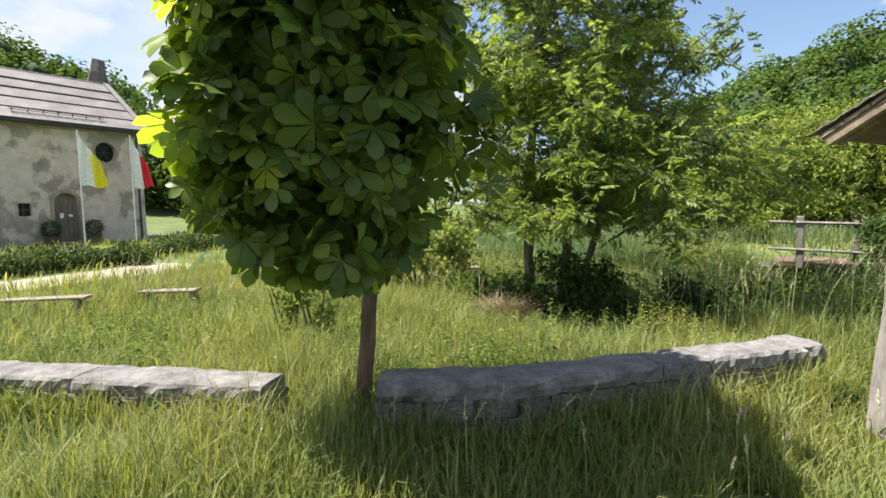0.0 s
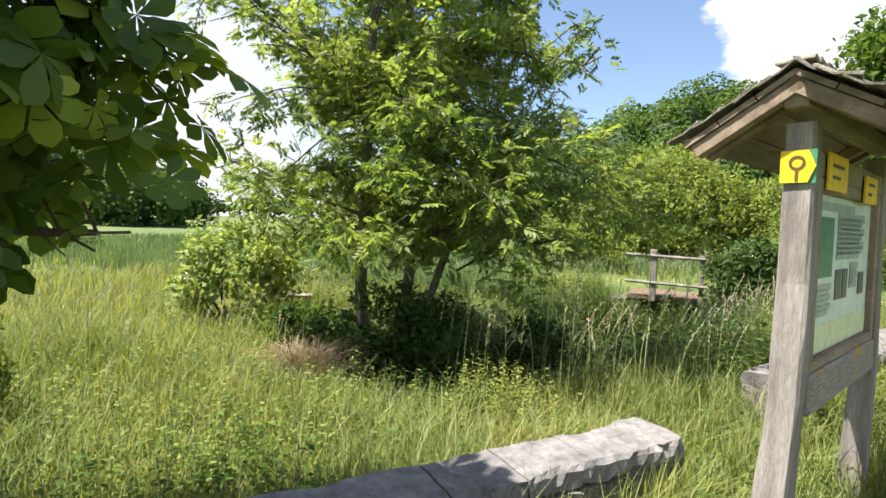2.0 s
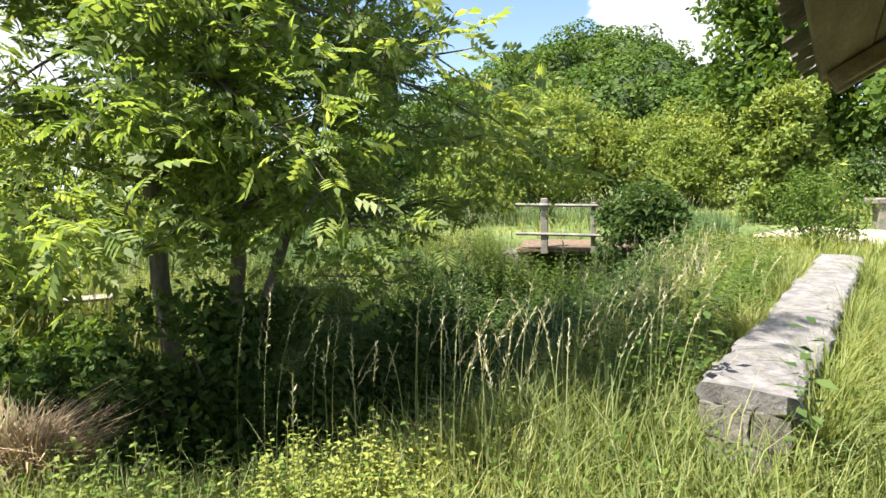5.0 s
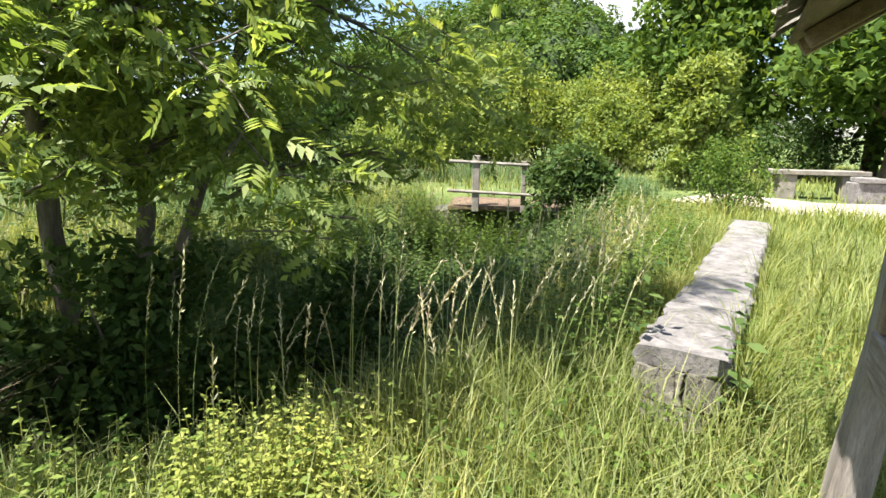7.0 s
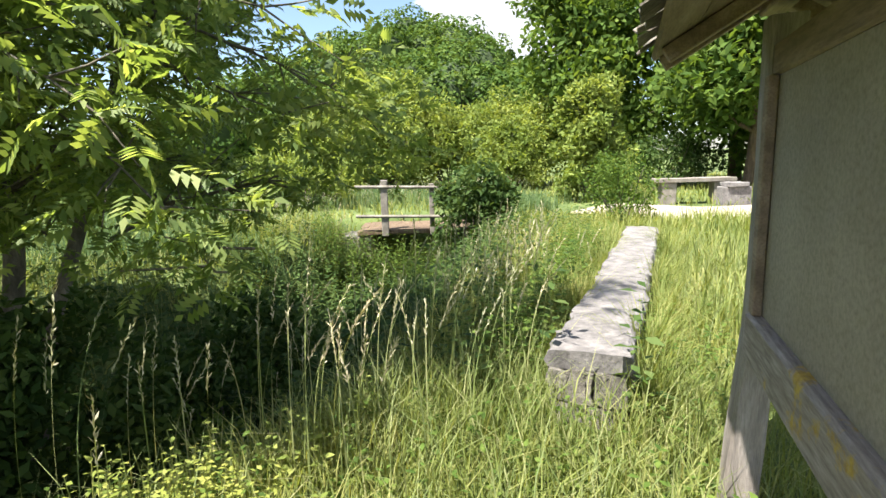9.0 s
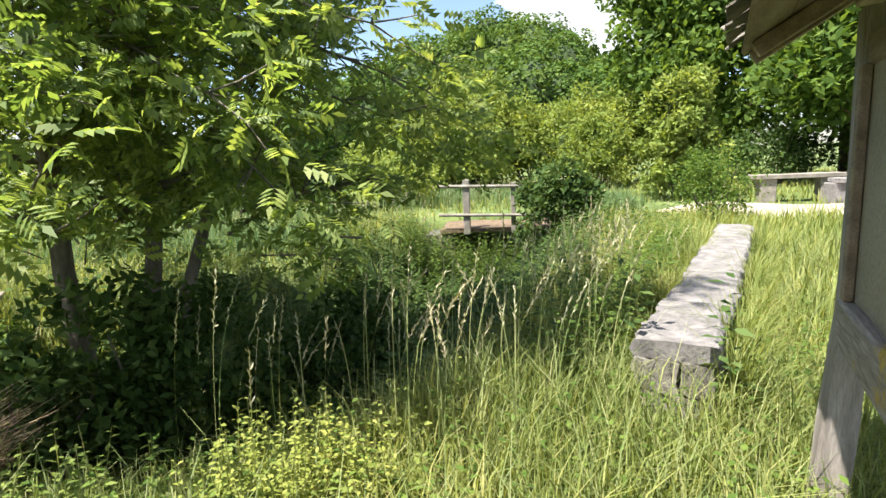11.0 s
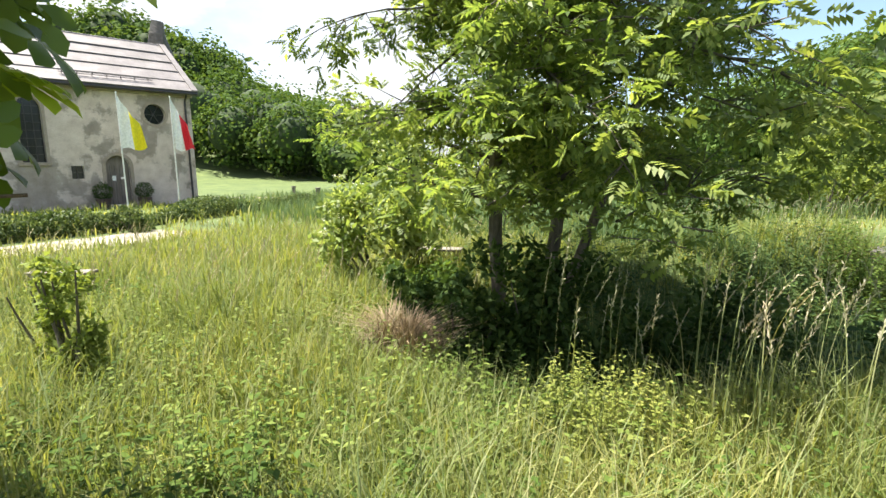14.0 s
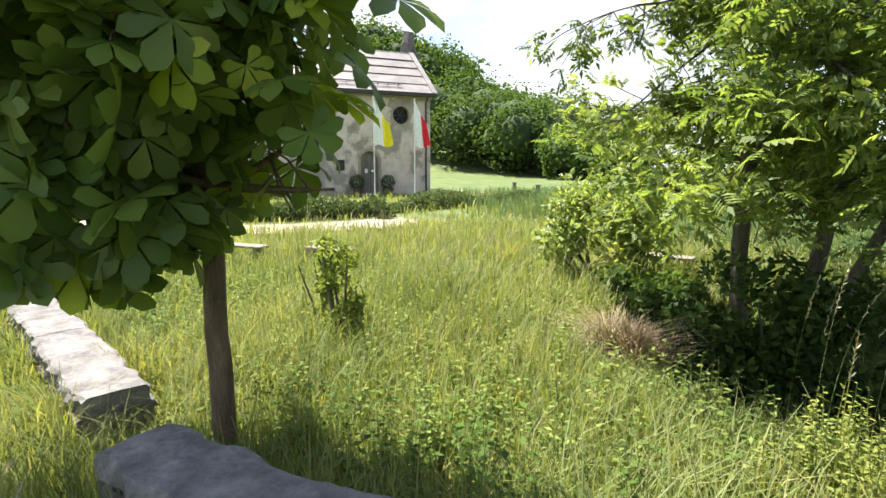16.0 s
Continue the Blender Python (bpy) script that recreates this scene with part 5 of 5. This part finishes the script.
def far_wood(label, spots, high, n_leaf, seed, leaf=0.75, fade=None, knobbly=0.45):
    """A wood too far off to count: crowns of leaf clumps over hearts coloured dark as inner shade."""
    g = np.random.default_rng(seed)
    spots = np.asarray(spots)
    n = len(spots)
    hs = high * g.uniform(0.75, 1.2, n)
    if fade:
        hs = hs * np.clip(0.38 + (fade[0] - spots[:, 0]) / fade[1], 0.38, 1.15)
    base = land(spots[:, 0], spots[:, 1])
    ico = bmesh.new()
    bmesh.ops.create_icosphere(ico, subdivisions=2, radius=1.0)
    tv = np.array([v.co[:] for v in ico.verts])
    tf = np.array([[v.index for v in f.verts] for f in ico.faces])
    ico.free()
    wood = thing("far_wood", label, "woodland", (0, 0, 0), kind="stuff")
    ctr = np.stack([spots[:, 0], spots[:, 1], base + hs * 0.49], 1)
    size = np.stack([hs * 0.42, hs * 0.42, hs * 0.5], 1) * g.uniform(0.75, 1.2, (n, 1))
    # added balls stop the view through; the shade between leaves is their colour
    soup("canopy_shade_heart", tv, tf, ctr, turned(n, 9.0, g), size * 0.58, M_CORE, wood)
    q = g.normal(size=(n, n_leaf, 3))
    q /= np.linalg.norm(q, axis=2, keepdims=True)
    ph = g.random((n, 1)) * 6
    lump = 1 + 0.16 * np.sin(4.2 * q[..., 0] + ph) * np.cos(3.7 * q[..., 1] + ph) + 0.10 * np.sin(6.5 * q[..., 2] + 2 * ph)
    sub = g.normal(size=(n, 11, 3))
    sub /= np.linalg.norm(sub, axis=2, keepdims=True)
    sub[..., 2] = np.abs(sub[..., 2]) * 0.9 - 0.15
    knob = np.take_along_axis(sub, g.integers(0, 11, (n, n_leaf))[..., None], axis=1)
    bulge = 0.62 * knob + 0.46 * q * lump[..., None]
    skirt = g.random((n, n_leaf, 1)) > knobbly
    pos = ctr[:, None] + size[:, None] * np.where(skirt, q * lump[..., None] * 0.95, bulge)
    pos = pos.reshape(-1, 3)
    out = q.reshape(-1, 3)
    m = len(pos)
    nz = out * 0.8 + g.normal(size=(m, 3)) * 0.42 + np.array((0, 0, 0.35))
    nz /= np.linalg.norm(nz, axis=1, keepdims=True)
    x = np.cross(g.normal(size=(m, 3)), nz)
    x /= np.linalg.norm(x, axis=1, keepdims=True)
    rot = np.stack([x, np.cross(nz, x), nz], 2)
    soup("canopy_leaves", *TUFT, pos, rot, g.uniform(0.6, 1.3, m) * leaf, L_WOOD, wood)


def scatter_wood(cx, cy, rx, ry, gap, seed, test=None):
    g = np.random.default_rng(seed)
    pts = []
    for gx_ in np.arange(cx - rx, cx + rx, gap):
        for gy_ in np.arange(cy - ry, cy + ry, gap):
            x, y = gx_ + g.uniform(-0.4, 0.4) * gap, gy_ + g.uniform(-0.4, 0.4) * gap
            if ((x - cx) / rx) ** 2 + ((y - cy) / ry) ** 2 < 1 and (test is None or test(x, y)):
                pts.append((x, y))
    return pts


far_wood("dense green deciduous wood covering a round hill", scatter_wood(62, 92, 46, 40, 5.6, 61, lambda x, y: y + 0.55 * x > 86), 10.5, 1150, 62, 0.55, None, 0.2)
far_wood("dense green wood covering the hill behind the chapel", scatter_wood(-84, 98, 44, 44, 6.2, 63, lambda x, y: 0.9 * y - x > 118), 10.5, 650, 64, 0.7)
far_wood("dark edge of a wood beyond the field", scatter_wood(-38, 74, 19, 16, 4.4, 65, lambda x, y: y > 64 - 0.25 * (x + 34)), 10.5, 700, 66, 0.46, (-21.0, 16.0))
far_wood("distant low woods on the horizon", [(x + 3 * math.sin(x), 235 + 20 * math.sin(x * 0.05)) for x in range(-120, 160, 6)], 9.0, 160, 67, 1.3)


# ---- meadow ----
def blades(name, pos, height, width, lean, material, g, parent=None):
    """Bent grass blades: five corners each."""
    n = len(pos)
    a = g.random(n) * 2 * math.pi
    f = np.stack([np.cos(a), np.sin(a), np.zeros(n)], 1)
    s = np.stack([-np.sin(a), np.cos(a), np.zeros(n)], 1)
    up = np.array((0, 0, 1.0))
    h, w, b = height[:, None], width[:, None], (lean * height)[:, None]
    v = np.stack([pos - s * w, pos + s * w,
                  pos + up * h * 0.58 + f * b * 0.35 - s * w * 0.75, pos + up * h * 0.58 + f * b * 0.35 + s * w * 0.75,
                  pos + up * h * (1 - 0.25 * np.minimum(1, lean))[:, None] + f * b], 1)
    i = (np.arange(n) * 5)[:, None]
    tri = np.stack([i + (0, 1, 3), i + (0, 3, 2), i + (2, 3, 4)], 1)
    return raw(name, v.reshape(-1, 3), tri.reshape(-1, 3), material, parent)


def clear_of_walls(x, y):
    k = off_line(x, y, -6.5, 4.62, -3.0, 4.22)
    for a in ((-3.0, 4.22, -1.3, 4.0), (-0.52, 3.8, 1.42, 4.2), (1.42, 4.2, 2.86, 4.74), (4.38, 5.66, 9.52, 8.44)):
        k = np.minimum(k, off_line(x, y, *a))
    return k > 0.22


def off_paths(x, y):
    k = np.full(np.shape(x), 99.0)
    for line, w in ((PATH_LEFT, 1.0), (PATH_RIGHT, 1.6)):
        for a, b in zip(line, line[1:]):
            k = np.minimum(k, off_line(x, y, *a, *b) - w)
    return k > 0


def meadow(n, d0, d1, h0, h1, w, seed, name, material, power=1.0, turn=(-35, 200)):
    """Blades in a ring round the standing place, thinning outwards."""
    g = np.random.default_rng(seed)
    r = d0 + (d1 - d0) * g.random(n) ** power
    a = g.uniform(radians(turn[0]), radians(turn[1]), n)
    x, y = 1.6 + r * np.cos(a), 3.0 + r * np.sin(a)
    ok = clear_of_walls(x, y) & off_paths(x, y)
    chapel_side = (x - CH_AT.x) * CH_DIR.y - (y - CH_AT.y) * CH_DIR.x
    ok &= chapel_side > 0.6
    ok &= (land(x, y) > -0.55) | (g.random(n) < 0.12)
    x, y = x[ok], y[ok]
    m = len(x)
    lush = 0.55 + 0.9 * np.clip(0.5 + 0.5 * np.sin(x * 1.7 + 2 * np.sin(y * 0.9)) * np.cos(y * 1.3 + x * 0.4) + g.normal(size=m) * 0.22, 0, 1.3)
    h = g.uniform(h0, h1, m) * lush
    near_track = smooth01(3.9, 2.2, y - 0.28 * x)
    h *= 1 - 0.45 * near_track
    pos = np.stack([x, y, land(x, y) - 0.02], 1)
    return tagged(blades(name, pos, h, w * g.uniform(0.6, 1.3, m), g.uniform(0.15, 0.9, m), material, g), "long uncut meadow grass in sunlight", "grass", kind="stuff")


meadow(90000, 0.2, 6.0, 0.16, 0.40, 0.0042, 71, "meadow_grass", L_GRASS, 0.75)
meadow(50000, 0.5, 11.0, 0.25, 0.5, 0.0036, 75, "meadow_grass", L_STALK, 0.8)
meadow(80000, 4.5, 15.0, 0.20, 0.46, 0.009, 72, "meadow_grass", L_GRASS, 0.8)
meadow(60000, 13.0, 42.0, 0.18, 0.36, 0.022, 73, "meadow_grass", L_GRASS, 0.8)
meadow(48000, 0.2, 6.0, 0.09, 0.24, 0.0042, 77, "meadow_grass", L_GRASS, 0.75, (200, 325))
meadow(14000, 0.5, 11.0, 0.12, 0.32, 0.0036, 78, "meadow_grass", L_STALK, 0.8, (200, 325))
meadow(60000, 4.5, 22.0, 0.12, 0.28, 0.010, 76, "meadow_grass", L_GRASS, 0.8, (200, 325))


def cereal(n, seed):
    g = np.random.default_rng(seed)
    y = 13.5 + 52 * g.random(n) ** 1.8
    x = g.uniform(-9, 16, n) + (y - 13) * g.uniform(-0.55, 0.25, n)
    ok = off_paths(x, y) & (np.hypot(x - 9, y - 16) > 4) & (0.5 * x + y > 14) & ((x - CH_AT.x) * CH_DIR.y - (y - CH_AT.y) * CH_DIR.x > 1.5)
    x, y = x[ok], y[ok]
    m = len(x)
    pos = np.stack([x, y, land(x, y)], 1)
    k = np.clip(y / 16, 1, 4)
    return tagged(blades("cereal_field", pos, g.uniform(0.45, 0.62, m), 0.010 * k, g.uniform(0.1, 0.4, m), L_FIELD, g), "blue-green young cereal field beyond the meadow", "crop", kind="stuff")


cereal(60000, 74)


def weeds(label, n, area, h0, h1, leaf, material, seed, per=16, category="weeds"):
    """Upright leafy herbs on slender stems."""
    g = np.random.default_rng(seed)
    x, y = area(g, n)
    ok = clear_of_walls(x, y) & off_paths(x, y)
    x, y = x[ok], y[ok]
    m = len(x)
    h = g.uniform(h0, h1, m)
    z = land(x, y)
    tip = np.stack([x + g.normal(size=m) * 0.06, y + g.normal(size=m) * 0.06, z + h], 1)
    foot = np.stack([x, y, z - 0.03], 1)
    top = thing("weeds", label, category, (0, 0, 0), kind="stuff")
    k = np.tile(np.linspace(0.12, 1.0, per), m)
    idx = np.repeat(np.arange(m), per)
    pos = foot[idx] + (tip - foot)[idx] * k[:, None]
    a = np.tile(np.arange(per) * 2.4, m) + idx
    x3 = np.stack([np.cos(a), np.sin(a), 0.25 - 0.5 * k * 0.4 + g.normal(size=len(a)) * 0.2], 1)
    x3 /= np.linalg.norm(x3, axis=1, keepdims=True)
    nz = np.array((0, 0, 1.0)) + g.normal(size=(len(a), 3)) * 0.2
    nz -= x3 * (nz * x3).sum(1, keepdims=True)
    nz /= np.linalg.norm(nz, axis=1, keepdims=True)
    rot = np.stack([x3, np.cross(nz, x3), nz], 2)
    soup("leaves", *KITE, pos, rot, g.uniform(0.6, 1.2, len(a)) * leaf * (1.15 - 0.5 * k), material, top)
    w = np.array((0.003, 0.002, 0))
    v = np.stack([foot - w, foot + w, tip + w * 0.5, tip - w * 0.5], 1).reshape(-1, 3)
    f = (np.arange(m) * 4)[:, None] + np.arange(4)
    raw("stems", v, f, L_STALK, top)
    return top


def along_line(ax, ay, bx, by, w):
    def area(g, n):
        t, u = g.random(n), g.normal(size=n) * w
        dx, dy = bx - ax, by - ay
        l = math.hypot(dx, dy)
        return ax + dx * t - dy / l * u, ay + dy * t + dx / l * u
    return area


def disc_area(cx, cy, rx, ry):
    def area(g, n):
        a, r = g.random(n) * 2 * math.pi, np.sqrt(g.random(n))
        return cx + rx * r * np.cos(a), cy + ry * r * np.sin(a)
    return area


# darker leaf than the other herbs: the stream bed's shade is in the colour
weeds("nettles and herbs on the stream banks, coloured dark for the shade there", 2600, along_line(2.0, 8.6, 9.6, 14.2, 1.35), 0.4, 0.95, 0.15, L_ELDER, 81, 14)
weeds("leafy herbs growing along the stone wall", 620, along_line(4.3, 6.25, 9.2, 9.3, 0.22), 0.3, 0.62, 0.09, L_WEED, 82, 14)
weeds("leafy herbs growing along the stone wall", 300, along_line(4.85, 5.55, 9.6, 8.4, 0.12), 0.2, 0.52, 0.08, L_WEED, 83, 10)
weeds("leafy herbs growing along the stone wall", 170, along_line(-6, 5.1, 2.6, 4.9, 0.22), 0.15, 0.42, 0.09, L_WEED, 84, 12)
weeds("leafy herbs growing at the foot of the stone wall", 110, along_line(-5, 4.2, -1.4, 3.75, 0.12), 0.10, 0.34, 0.08, L_WEED, 85, 10)
weeds("leafy herbs growing at the foot of the stone wall", 90, along_line(0.2, 3.5, 2.9, 4.35, 0.14), 0.10, 0.32, 0.08, L_WEED, 86, 10)
weeds("leafy herbs before the footbridge", 420, along_line(6.9, 14.9, 9.3, 13.2, 0.4), 0.9, 1.65, 0.12, L_WEED, 80, 14)
weeds("yellow-green herbs in bud at the top of the bank", 75, disc_area(2.1, 5.85, 0.42, 0.26), 0.28, 0.58, 0.05, L_YELLOW, 87, 26)
weeds("bright leafy herbs standing in the meadow", 480, disc_area(-0.8, 6.6, 4.2, 1.9), 0.25, 0.5, 0.07, L_BUSH, 79, 16)
weeds("low herbs scattered through the meadow", 2200, disc_area(0.0, 7.0, 7.0, 2.9), 0.12, 0.40, 0.08, L_WEED, 88, 9)
weeds("low herbs scattered through the meadow", 500, disc_area(1.5, 2.9, 4.0, 1.6), 0.05, 0.16, 0.05, L_WEED, 89, 7)


def seed_grass(n, area, h0, h1, seed, label):
    """Tall flowering grasses: arched stalks with drooping spikes."""
    g = np.random.default_rng(seed)
    x, y = area(g, n)
    ok = clear_of_walls(x, y)
    x, y = x[ok], y[ok]
    m = len(x)
    top = thing("flowering_grass", label, "grass", (0, 0, 0), kind="stuff")
    steps = 9
    a = g.normal(0.2, 0.9, m)
    h = g.uniform(h0, h1, m)
    bend = g.uniform(0.04, 0.30, m)
    t = np.linspace(0, 1, steps + 1)
    f = np.stack([np.cos(a), np.sin(a)], 1)
    px = x[:, None] + f[:, :1] * (bend * h)[:, None] * t ** 2.6
    py = y[:, None] + f[:, 1:] * (bend * h)[:, None] * t ** 2.6
    pz = land(x, y)[:, None] + h[:, None] * (t - 0.32 * bend[:, None] * t ** 4)
    p = np.stack([px, py, pz], 2)
    s = np.stack([-f[:, 1], f[:, 0], np.zeros(m)], 1)[:, None, :] * (0.0036 * (1 - 0.5 * t))[None, :, None]
    v = np.concatenate([p - s, p + s], 1)
    i = (np.arange(m) * 2 * (steps + 1))[:, None, None]
    k = np.arange(steps)
    q = np.stack([k, k + 1, k + steps + 2, k + steps + 1], 1)[None] + i
    raw("stalks", v.reshape(-1, 3), q.reshape(-1, 4), L_STALK, top)
    per = 26
    u = 0.76 + 0.24 * np.tile(np.linspace(0, 1, per), m)
    idx = np.repeat(np.arange(m), per)
    fl = u * steps
    lo = np.minimum(fl.astype(int), steps - 1)
    w = (fl - lo)[:, None]
    pos = p[idx, lo] * (1 - w) + p[idx, lo + 1] * w
    d = p[idx, lo + 1] - p[idx, lo]
    d /= np.linalg.norm(d, axis=1, keepdims=True)
    x3 = d + g.normal(size=(len(idx), 3)) * 0.28
    x3 /= np.linalg.norm(x3, axis=1, keepdims=True)
    nz = np.cross(x3, g.normal(size=(len(idx), 3)))
    nz /= np.linalg.norm(nz, axis=1, keepdims=True)
    rot = np.stack([x3, np.cross(nz, x3), nz], 2)
    soup("spikes", *KITE, pos, rot, np.stack([g.uniform(0.022, 0.04, len(idx))] * 1 + [g.uniform(0.010, 0.019, len(idx)), np.full(len(idx), 0.02)], 1), L_SEED, top)


seed_grass(85, along_line(1.7, 6.1, 5.4, 7.2, 0.38), 0.85, 1.3, 91, "tall pale flowering grasses along the stream bank")
seed_grass(45, along_line(2.8, 5.9, 4.4, 6.5, 0.28), 0.75, 1.15, 92, "tall pale flowering grasses along the stream bank")
seed_grass(620, disc_area(-2.6, 10.2, 4.8, 3.4), 0.5, 0.85, 93, "pale flowering grasses in the meadow")
seed_grass(300, disc_area(6.0, 15.6, 3.0, 1.6), 0.6, 0.95, 90, "tall pale flowering grasses beyond the stream")
seed_grass(220, disc_area(12.5, 17.5, 3.5, 2.5), 0.6, 1.0, 89, "tall pale flowering grasses beyond the stream")
seed_grass(25, disc_area(1.0, 3.3, 2.2, 0.35), 0.3, 0.55, 94, "pale flowering grasses beside the wall")
seed_grass(60, along_line(5.0, 7.2, 9.0, 10.2, 0.5), 0.6, 0.95, 95, "tall pale flowering grasses behind the wall")


def dry_tuft(at, rx, ry, high, n, seed):
    g = np.random.default_rng(seed)
    a, r = g.random(n) * 2 * math.pi, np.sqrt(g.random(n))
    x, y = at[0] + rx * r * np.cos(a), at[1] + ry * r * np.sin(a)
    pos = np.stack([x, y, land(x, y) + 0.02], 1)
    h = high * (1.0 - r * 0.35) * g.uniform(0.35, 1.0, n) * (0.75 + 0.35 * np.sin(5 * a + 1) * r)
    return tagged(blades("dry_grass_tuft", pos, h, 0.005 * g.uniform(0.6, 1.4, n), g.uniform(0.15, 1.3, n), L_DRY, g), "heap of dry straw-coloured grass on the bank", "grass", kind="stuff")


dry_tuft((0.55, 7.2), 0.24, 0.22, 0.85, 2400, 96)
dry_tuft((0.45, 7.1), 0.34, 0.25, 0.42, 700, 99)
dry_tuft((-0.5, 7.2), 0.9, 0.5, 0.32, 900, 97)


def edge_grass(line, gap, n, h0, h1, seed):
    """Longer grass left standing close along both sides of a wall."""
    g = np.random.default_rng(seed)
    i = g.integers(0, len(line) - 1, n)
    a, b = np.array(line)[i], np.array(line)[i + 1]
    d = (b - a) / np.linalg.norm(b - a, axis=1, keepdims=True)
    off = np.where(g.random(n) < 0.5, -1, 1) * (gap + np.abs(g.normal(size=n)) * 0.09)
    p = a + (b - a) * g.random((n, 1)) + np.stack([-d[:, 1], d[:, 0]], 1) * off[:, None]
    clump = 0.6 + 0.6 * np.clip(np.sin(p[:, 0] * 5.3) * np.cos(p[:, 1] * 4.1 + 1) + 0.5, 0, 1)
    pos = np.stack([p[:, 0], p[:, 1], land(p[:, 0], p[:, 1]) - 0.02], 1)
    return tagged(blades("wall_grass", pos, g.uniform(h0, h1, n) * clump, 0.0042 * g.uniform(0.6, 1.3, n), g.uniform(0.15, 0.9, n), L_GRASS, g), "tall grass along the foot of the stone wall", "grass", kind="stuff")


edge_grass([(-6.5, 4.62), (-4.6, 4.42), (-3.0, 4.22), (-1.3, 4.0)], 0.2, 4500, 0.25, 0.5, 101)
edge_grass([(-0.48, 3.78), (0.4, 3.87), (1.42, 4.2), (2.3, 4.52), (2.82, 4.72)], 0.21, 3600, 0.22, 0.46, 102)
edge_grass([(4.38, 5.66), (6.0, 6.52), (7.6, 7.4), (9.52, 8.44)], 0.26, 6500, 0.35, 0.68, 103)


def low_hedge():
    g = np.random.default_rng(98)
    hd = thing("low_hedge", "long low clipped hedge before the chapel", "hedge", (0, 0, 0))
    n = 26000
    line = [on_land(x, y) for x, y in ((-26.0, 6.4), (-18.0, 9.2), (-13.0, 11.4), (-11.6, 12.8), (-10.6, 14.6), (-10.3, 17.6), (-9.7, 20.2), (-8.6, 22.4))]
    seg = g.integers(0, len(line) - 1, n)
    t = g.random(n)[:, None]
    a, b = np.array(line)[seg], np.array(line)[seg + 1]
    p = a + (b - a) * t
    lump = 0.75 + 0.35 * np.sin(p[:, 1] * 1.3) * np.cos(p[:, 0] * 0.9)
    q = g.normal(size=(n, 3))
    q /= np.linalg.norm(q, axis=1, keepdims=True)
    p = p + q * np.stack([0.46 * lump, 0.46 * lump, 0.34 * lump], 1)
    p[:, 2] = land(p[:, 0], p[:, 1]) + np.maximum(0.03, 0.32 * lump + q[:, 2] * 0.32 * lump)
    soup("foliage", *KITE, p, turned(n, 0.4, g), g.uniform(0.07, 0.13, n), L_HEDGE, hd)
    for a, b in zip(line, line[1:]):
        s, _ = limb((a[0], a[1], a[2] + 0.08), np.array(b) - np.array(a), float(np.linalg.norm(np.array(b) - np.array(a))), 0.03, 8, 0.0, 0.03, g)
        tubes("stems", s, M_BARK, hd, 5)


low_hedge()
bush("clipped_bush", "rounded dark bush in the low hedge before the chapel", on_land(-9.9, 14.7), 0.75, 0.6, 0.75, 2600, 0.08, L_HEDGE, 104)


def field_post(at):
    p = thing("marker_post", "short dark wooden marker post at the field's edge", "post", at, group="marker posts")
    part("shaft", a_box(-0.09, 0.09, -0.09, 0.09, -0.2, 0.55, 0.012), M_RAIL, p)
    part("cap", a_box(-0.11, 0.11, -0.11, 0.11, 0.55, 0.60, 0.01), M_RAIL, p)


field_post(on_land(-14.6, 31.6))
field_post(on_land(-11.0, 27.8))
